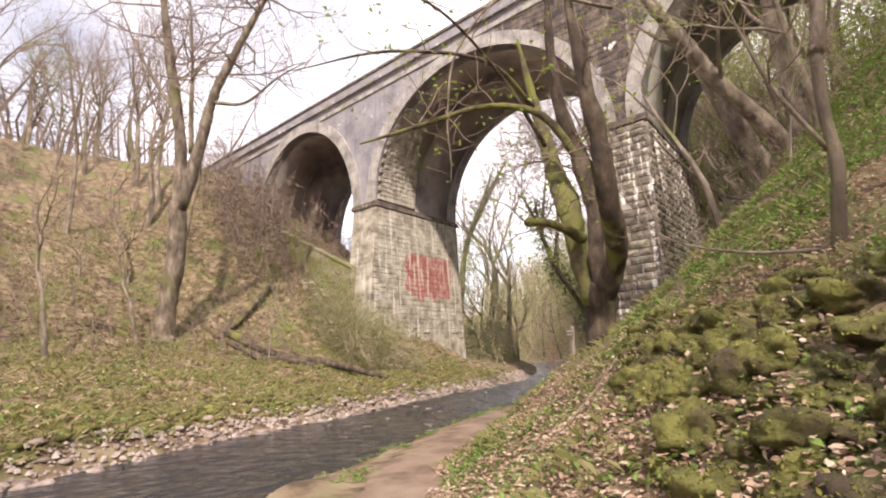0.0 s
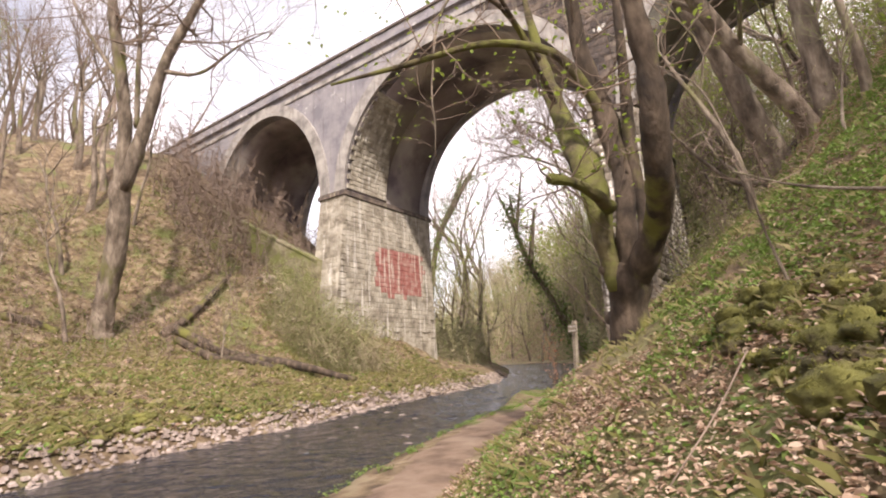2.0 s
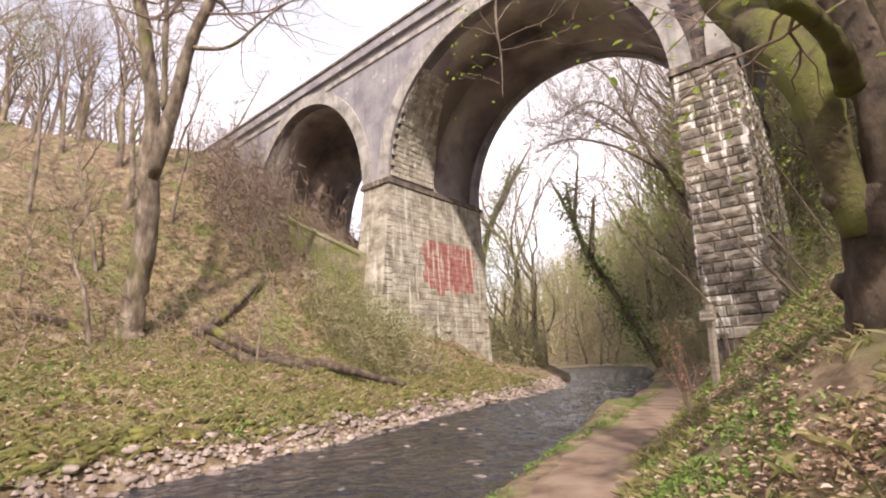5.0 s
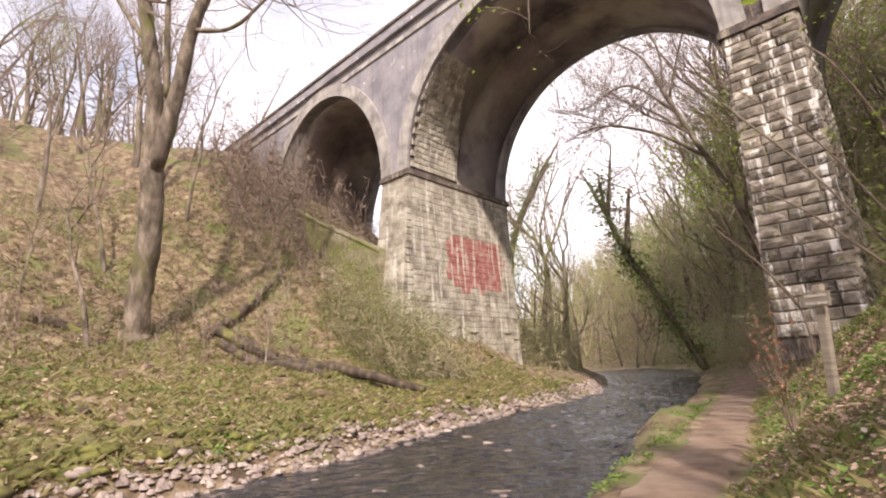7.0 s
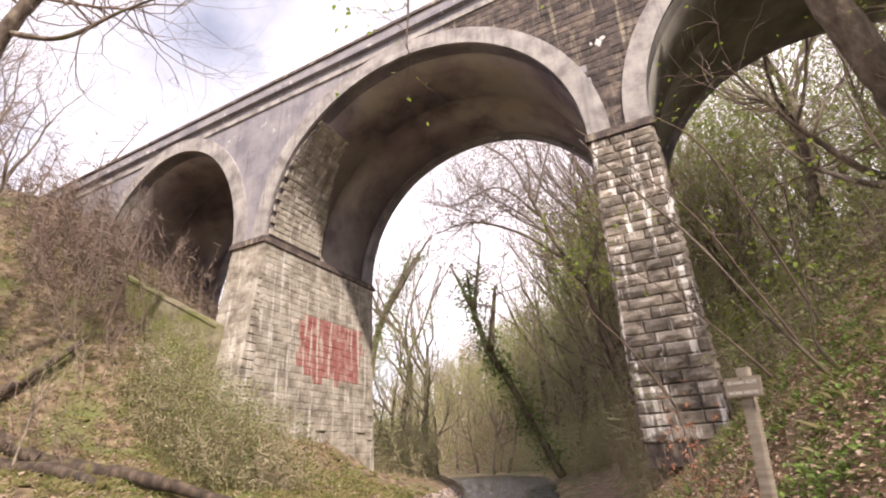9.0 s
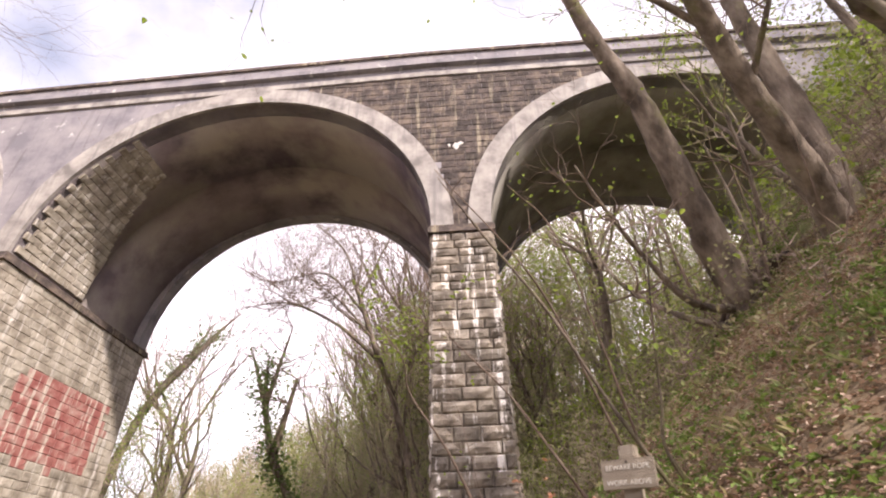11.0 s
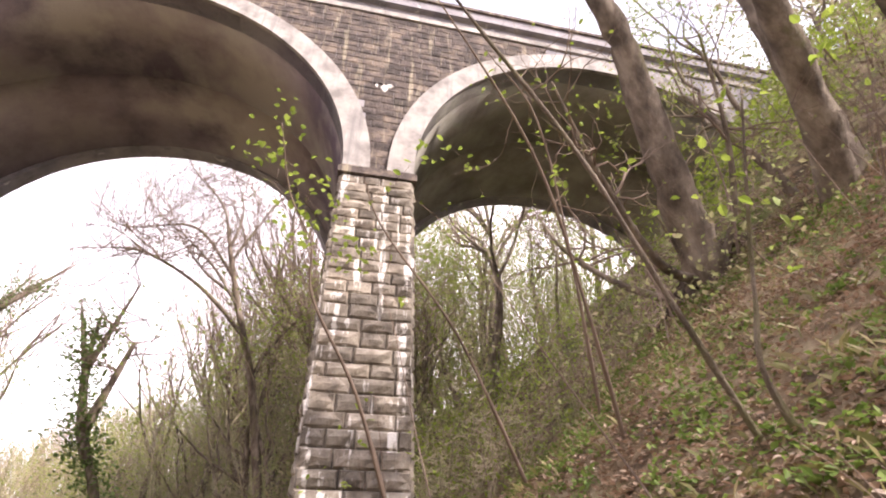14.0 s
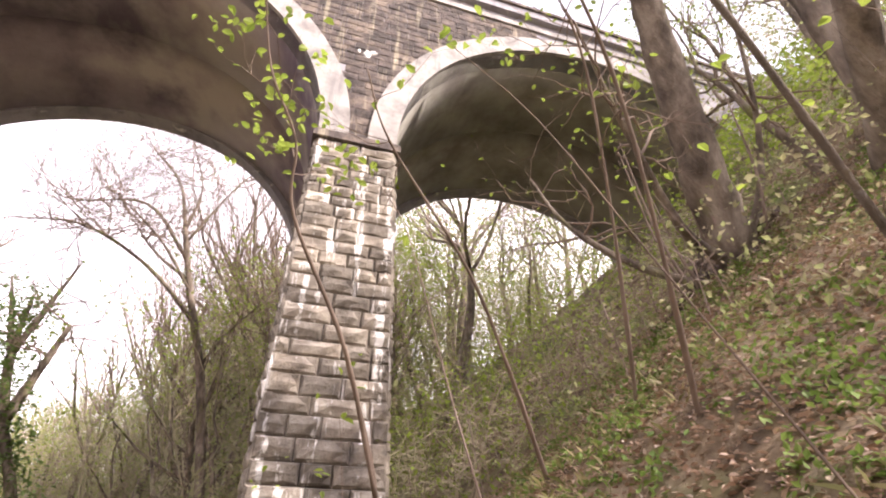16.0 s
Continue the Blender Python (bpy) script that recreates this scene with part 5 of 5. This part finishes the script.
part("post", plank(-0.055, 0.055, -0.04, 0.04, -0.3, 1.50), None, sign)
board = part("board", plank(-0.175, 0.175, -0.066, -0.042, 1.23, 1.41, 0.005), None, sign)
for text, z in (("BEWARE ROPE", 1.345), ("WORK ABOVE", 1.255)):
    cu = bpy.data.curves.new("lettering", "FONT")
    cu.body, cu.size, cu.align_x, cu.extrude = text, 0.044, "CENTER", 0.001
    tmp = bpy.data.objects.new("lettering", cu)
    me = bpy.data.meshes.new_from_object(tmp)
    bpy.data.objects.remove(tmp)
    me.materials.clear()
    me.materials.append(M_LETTER)
    ob = part("lettering", me, None, board, "worn pale lettering")
    ob.matrix_basis = pose(0, -0.0675, z, 90, 0, 0)
for z in (1.39,):
    g = Geo()
    tube(g, [(0, -0.064, z, 0.009), (0, -0.072, z, 0.008)], 8)
    part("bolt", g, M_DARKSTONE, board)

# beech sapling with last year's leaves
bs = thing("beech_sapling", "low beech sapling holding dry coppery leaves", "sapling", (-6.2, 13.25, height(-6.2, 13.25)))
g, gl = Geo(), Geo()
rb = random.Random(8)
for _ in range(9):
    grow([g, g, g], (0, 0, 0), (rb.gauss(0.05, 0.2), rb.gauss(0.05, 0.2), 1), rb.uniform(0.75, 1.15), 0.010, 1, rb, 3, 0.05, 0.15, (0, 3, 2, 0), (0.3, 0.6))
part("stem", g, M_TWIG, bs)
for _ in range(1300):
    v = g.v[rb.randrange(len(g.v))]
    if v[2] > 0.4 and -0.3 < v[0] < 0.34 and -0.3 < v[1] < 0.06:
        round_leaf(gl, v, rb.uniform(0.018, 0.032), rb)
part("foliage", gl, M_BEECH, bs, "dry coppery beech leaves")

# ---- ground cover ----
def cover(name, label, category, mat, count, place, make, seed):
    r = random.Random(seed)
    g = Geo()
    n = 0
    while n < count:
        q = place(r)
        n += 1
        if q:
            make(g, q[0], q[1], height(*q), r)
    return tagged(part(name, g, mat), label, category, kind="stuff")


def right_bank(r, y0=-1.5, y1=23, d0=0.7, d1=10.0):
    y = r.uniform(y0, y1)
    x = PATH_X(y) + d0 + (d1 - d0) * r.random() ** 1.5
    return x, y


def left_bank(r):
    y = r.uniform(-1, 30)
    return FAR_X(y) - 0.7 - 24 * r.random() ** 1.3, y


def patch(x, y, s, lo):
    return noise.noise((x * s, y * s, 11)) > lo


def drop_leaf(size):
    def make(g, x, y, z, r):
        (round_leaf if size < 0.05 else leaf)(g, (x, y, z + r.uniform(0.01, 0.05)), size * r.uniform(0.6, 1.3), r, 0.25)
    return make


def rosette(size, n, rise=0.6):
    def make(g, x, y, z, r):
        for _ in range(n):
            leaf(g, (x + r.gauss(0, size), y + r.gauss(0, size), z + r.uniform(0.0, 1.4) * size), size * r.uniform(0.6, 1.2), r, rise)
    return make


def tuft(h, n):
    def make(g, x, y, z, r):
        for _ in range(n):
            a = Vector((x + r.gauss(0, 0.05), y + r.gauss(0, 0.05), z - 0.02))
            d = Vector((r.gauss(0, 0.5), r.gauss(0, 0.5), 1)).normalized() * h * r.uniform(0.5, 1.2)
            s = Vector((r.gauss(0, 1), r.gauss(0, 1), 0)).normalized() * h * 0.05
            g.add([tuple(a - s), tuple(a + s), tuple(a + d * 0.6 + s * 0.7), tuple(a + d + Vector((d.x, d.y, -0.1 * h)))], [(0, 1, 2), (0, 2, 3)])
    return make


cover("leaf_litter", "brown fallen leaves over the near slope", "leaf litter", M_LITTER, 58000, lambda r: (lambda q: q if patch(*q, 0.7, -0.22) else None)(right_bank(r)), drop_leaf(0.040), 71)
cover("leaf_litter", "brown fallen leaves close beside the path", "leaf litter", M_LITTER, 30000, lambda r: (lambda q: q if patch(*q, 0.9, -0.2) else None)(right_bank(r, -1, 8, 0.5, 6.5)), drop_leaf(0.030), 72)
cover("leaf_litter", "pale fallen leaves over the far slope", "leaf litter", M_LITTER, 26000, left_bank, drop_leaf(0.09), 73)
cover("herbs", "fresh green woodland herbs on the near slope", "herbs", M_GREEN, 8200, lambda r: (lambda q: q if patch(q[0] + 40, q[1], 0.42, 0.02) else None)(right_bank(r)), rosette(0.04, 6), 74)
cover("herbs", "bright green herbs edging the footpath", "herbs", M_GREEN, 3600, lambda r: (lambda q: q if patch(*q, 1.1, -0.05) else None)((lambda y: (PATH_X(y) + r.choice((-1, 1)) * (0.66 + abs(r.gauss(0, 0.3))), y))(r.uniform(-1, 26))), rosette(0.032, 5), 75)
cover("herbs", "green herbs along the top of the far bank", "herbs", M_GREEN, 6500, lambda r: (lambda q: q if patch(*q, 0.3, 0.0) else None)(left_bank(r)), rosette(0.075, 4), 76)
cover("grass", "mixed dry and green grass over the far slope", "grass", M_TUFT, 15000, left_bank, tuft(0.22, 4), 77)
cover("grass", "thin grass over the near slope", "grass", M_TUFT, 7000, lambda r: (lambda q: q if patch(*q, 0.5, -0.1) else None)(right_bank(r, -1.5, 23, 0.6, 9)), tuft(0.14, 4), 78)
cover("herbs", "lush low green herbs on the bank behind the mossy tree", "herbs", M_GREEN, 6200, lambda r: (lambda q: q if patch(*q, 0.6, -0.15) else None)((r.uniform(-2.9, 2.2), r.uniform(6.6, 14.5))), rosette(0.04, 6), 79)
cover("shrub_leaves", "yellow-green shrub leaves high on the near slope", "shrub", M_NEWLEAF, 3600, lambda r: (r.uniform(1.5, 13), r.uniform(18, 24)), lambda g, x, y, z, r: leaf(g, (x, y, z + r.uniform(0.1, 2.0)), r.uniform(0.07, 0.14), r), 80)
cover("leaf_litter", "brown fallen leaves on the steep slope by the sign", "leaf litter", M_LITTER, 34000, lambda r: right_bank(r, 11.5, 23, 0.8, 9), drop_leaf(0.038), 86)
cover("herbs", "scattered green herbs on the steep slope", "herbs", M_GREEN, 4200, lambda r: (lambda q: q if patch(*q, 0.8, 0.05) else None)(right_bank(r, 12, 22, 0.8, 9)), rosette(0.05, 6), 87)
cover("herbs", "fresh green herbs round the mossy tree and above the path", "herbs", M_GREEN, 8000, lambda r: (lambda q: q if patch(q[0], q[1] + 9, 0.7, 0.0) else None)(right_bank(r, 4, 15, 0.8, 6)), rosette(0.027, 6), 88)
cover("herbs", "bright green brambles and herbs in patches below the root stool", "herbs", M_GREEN, 4600, lambda r: (lambda q: q if patch(q[0] + 7, q[1] + 3, 0.9, 0.10) else None)((r.uniform(-6.3, 1.5), r.uniform(14.5, 22))), rosette(0.04, 5, 0.9), 96)
cover("leaf_litter", "pale fallen leaves drifted among the mossy boulders", "leaf litter", M_LITTER, 7000, lambda r: (lambda q: q if patch(*q, 1.3, 0.02) else None)(right_bank(r, 1.5, 8, 2.0, 5.6)), lambda g, x, y, z, r: round_leaf(g, (x, y, z + r.uniform(0.03, 0.14)), r.uniform(0.022, 0.04), r, 0.25), 97)
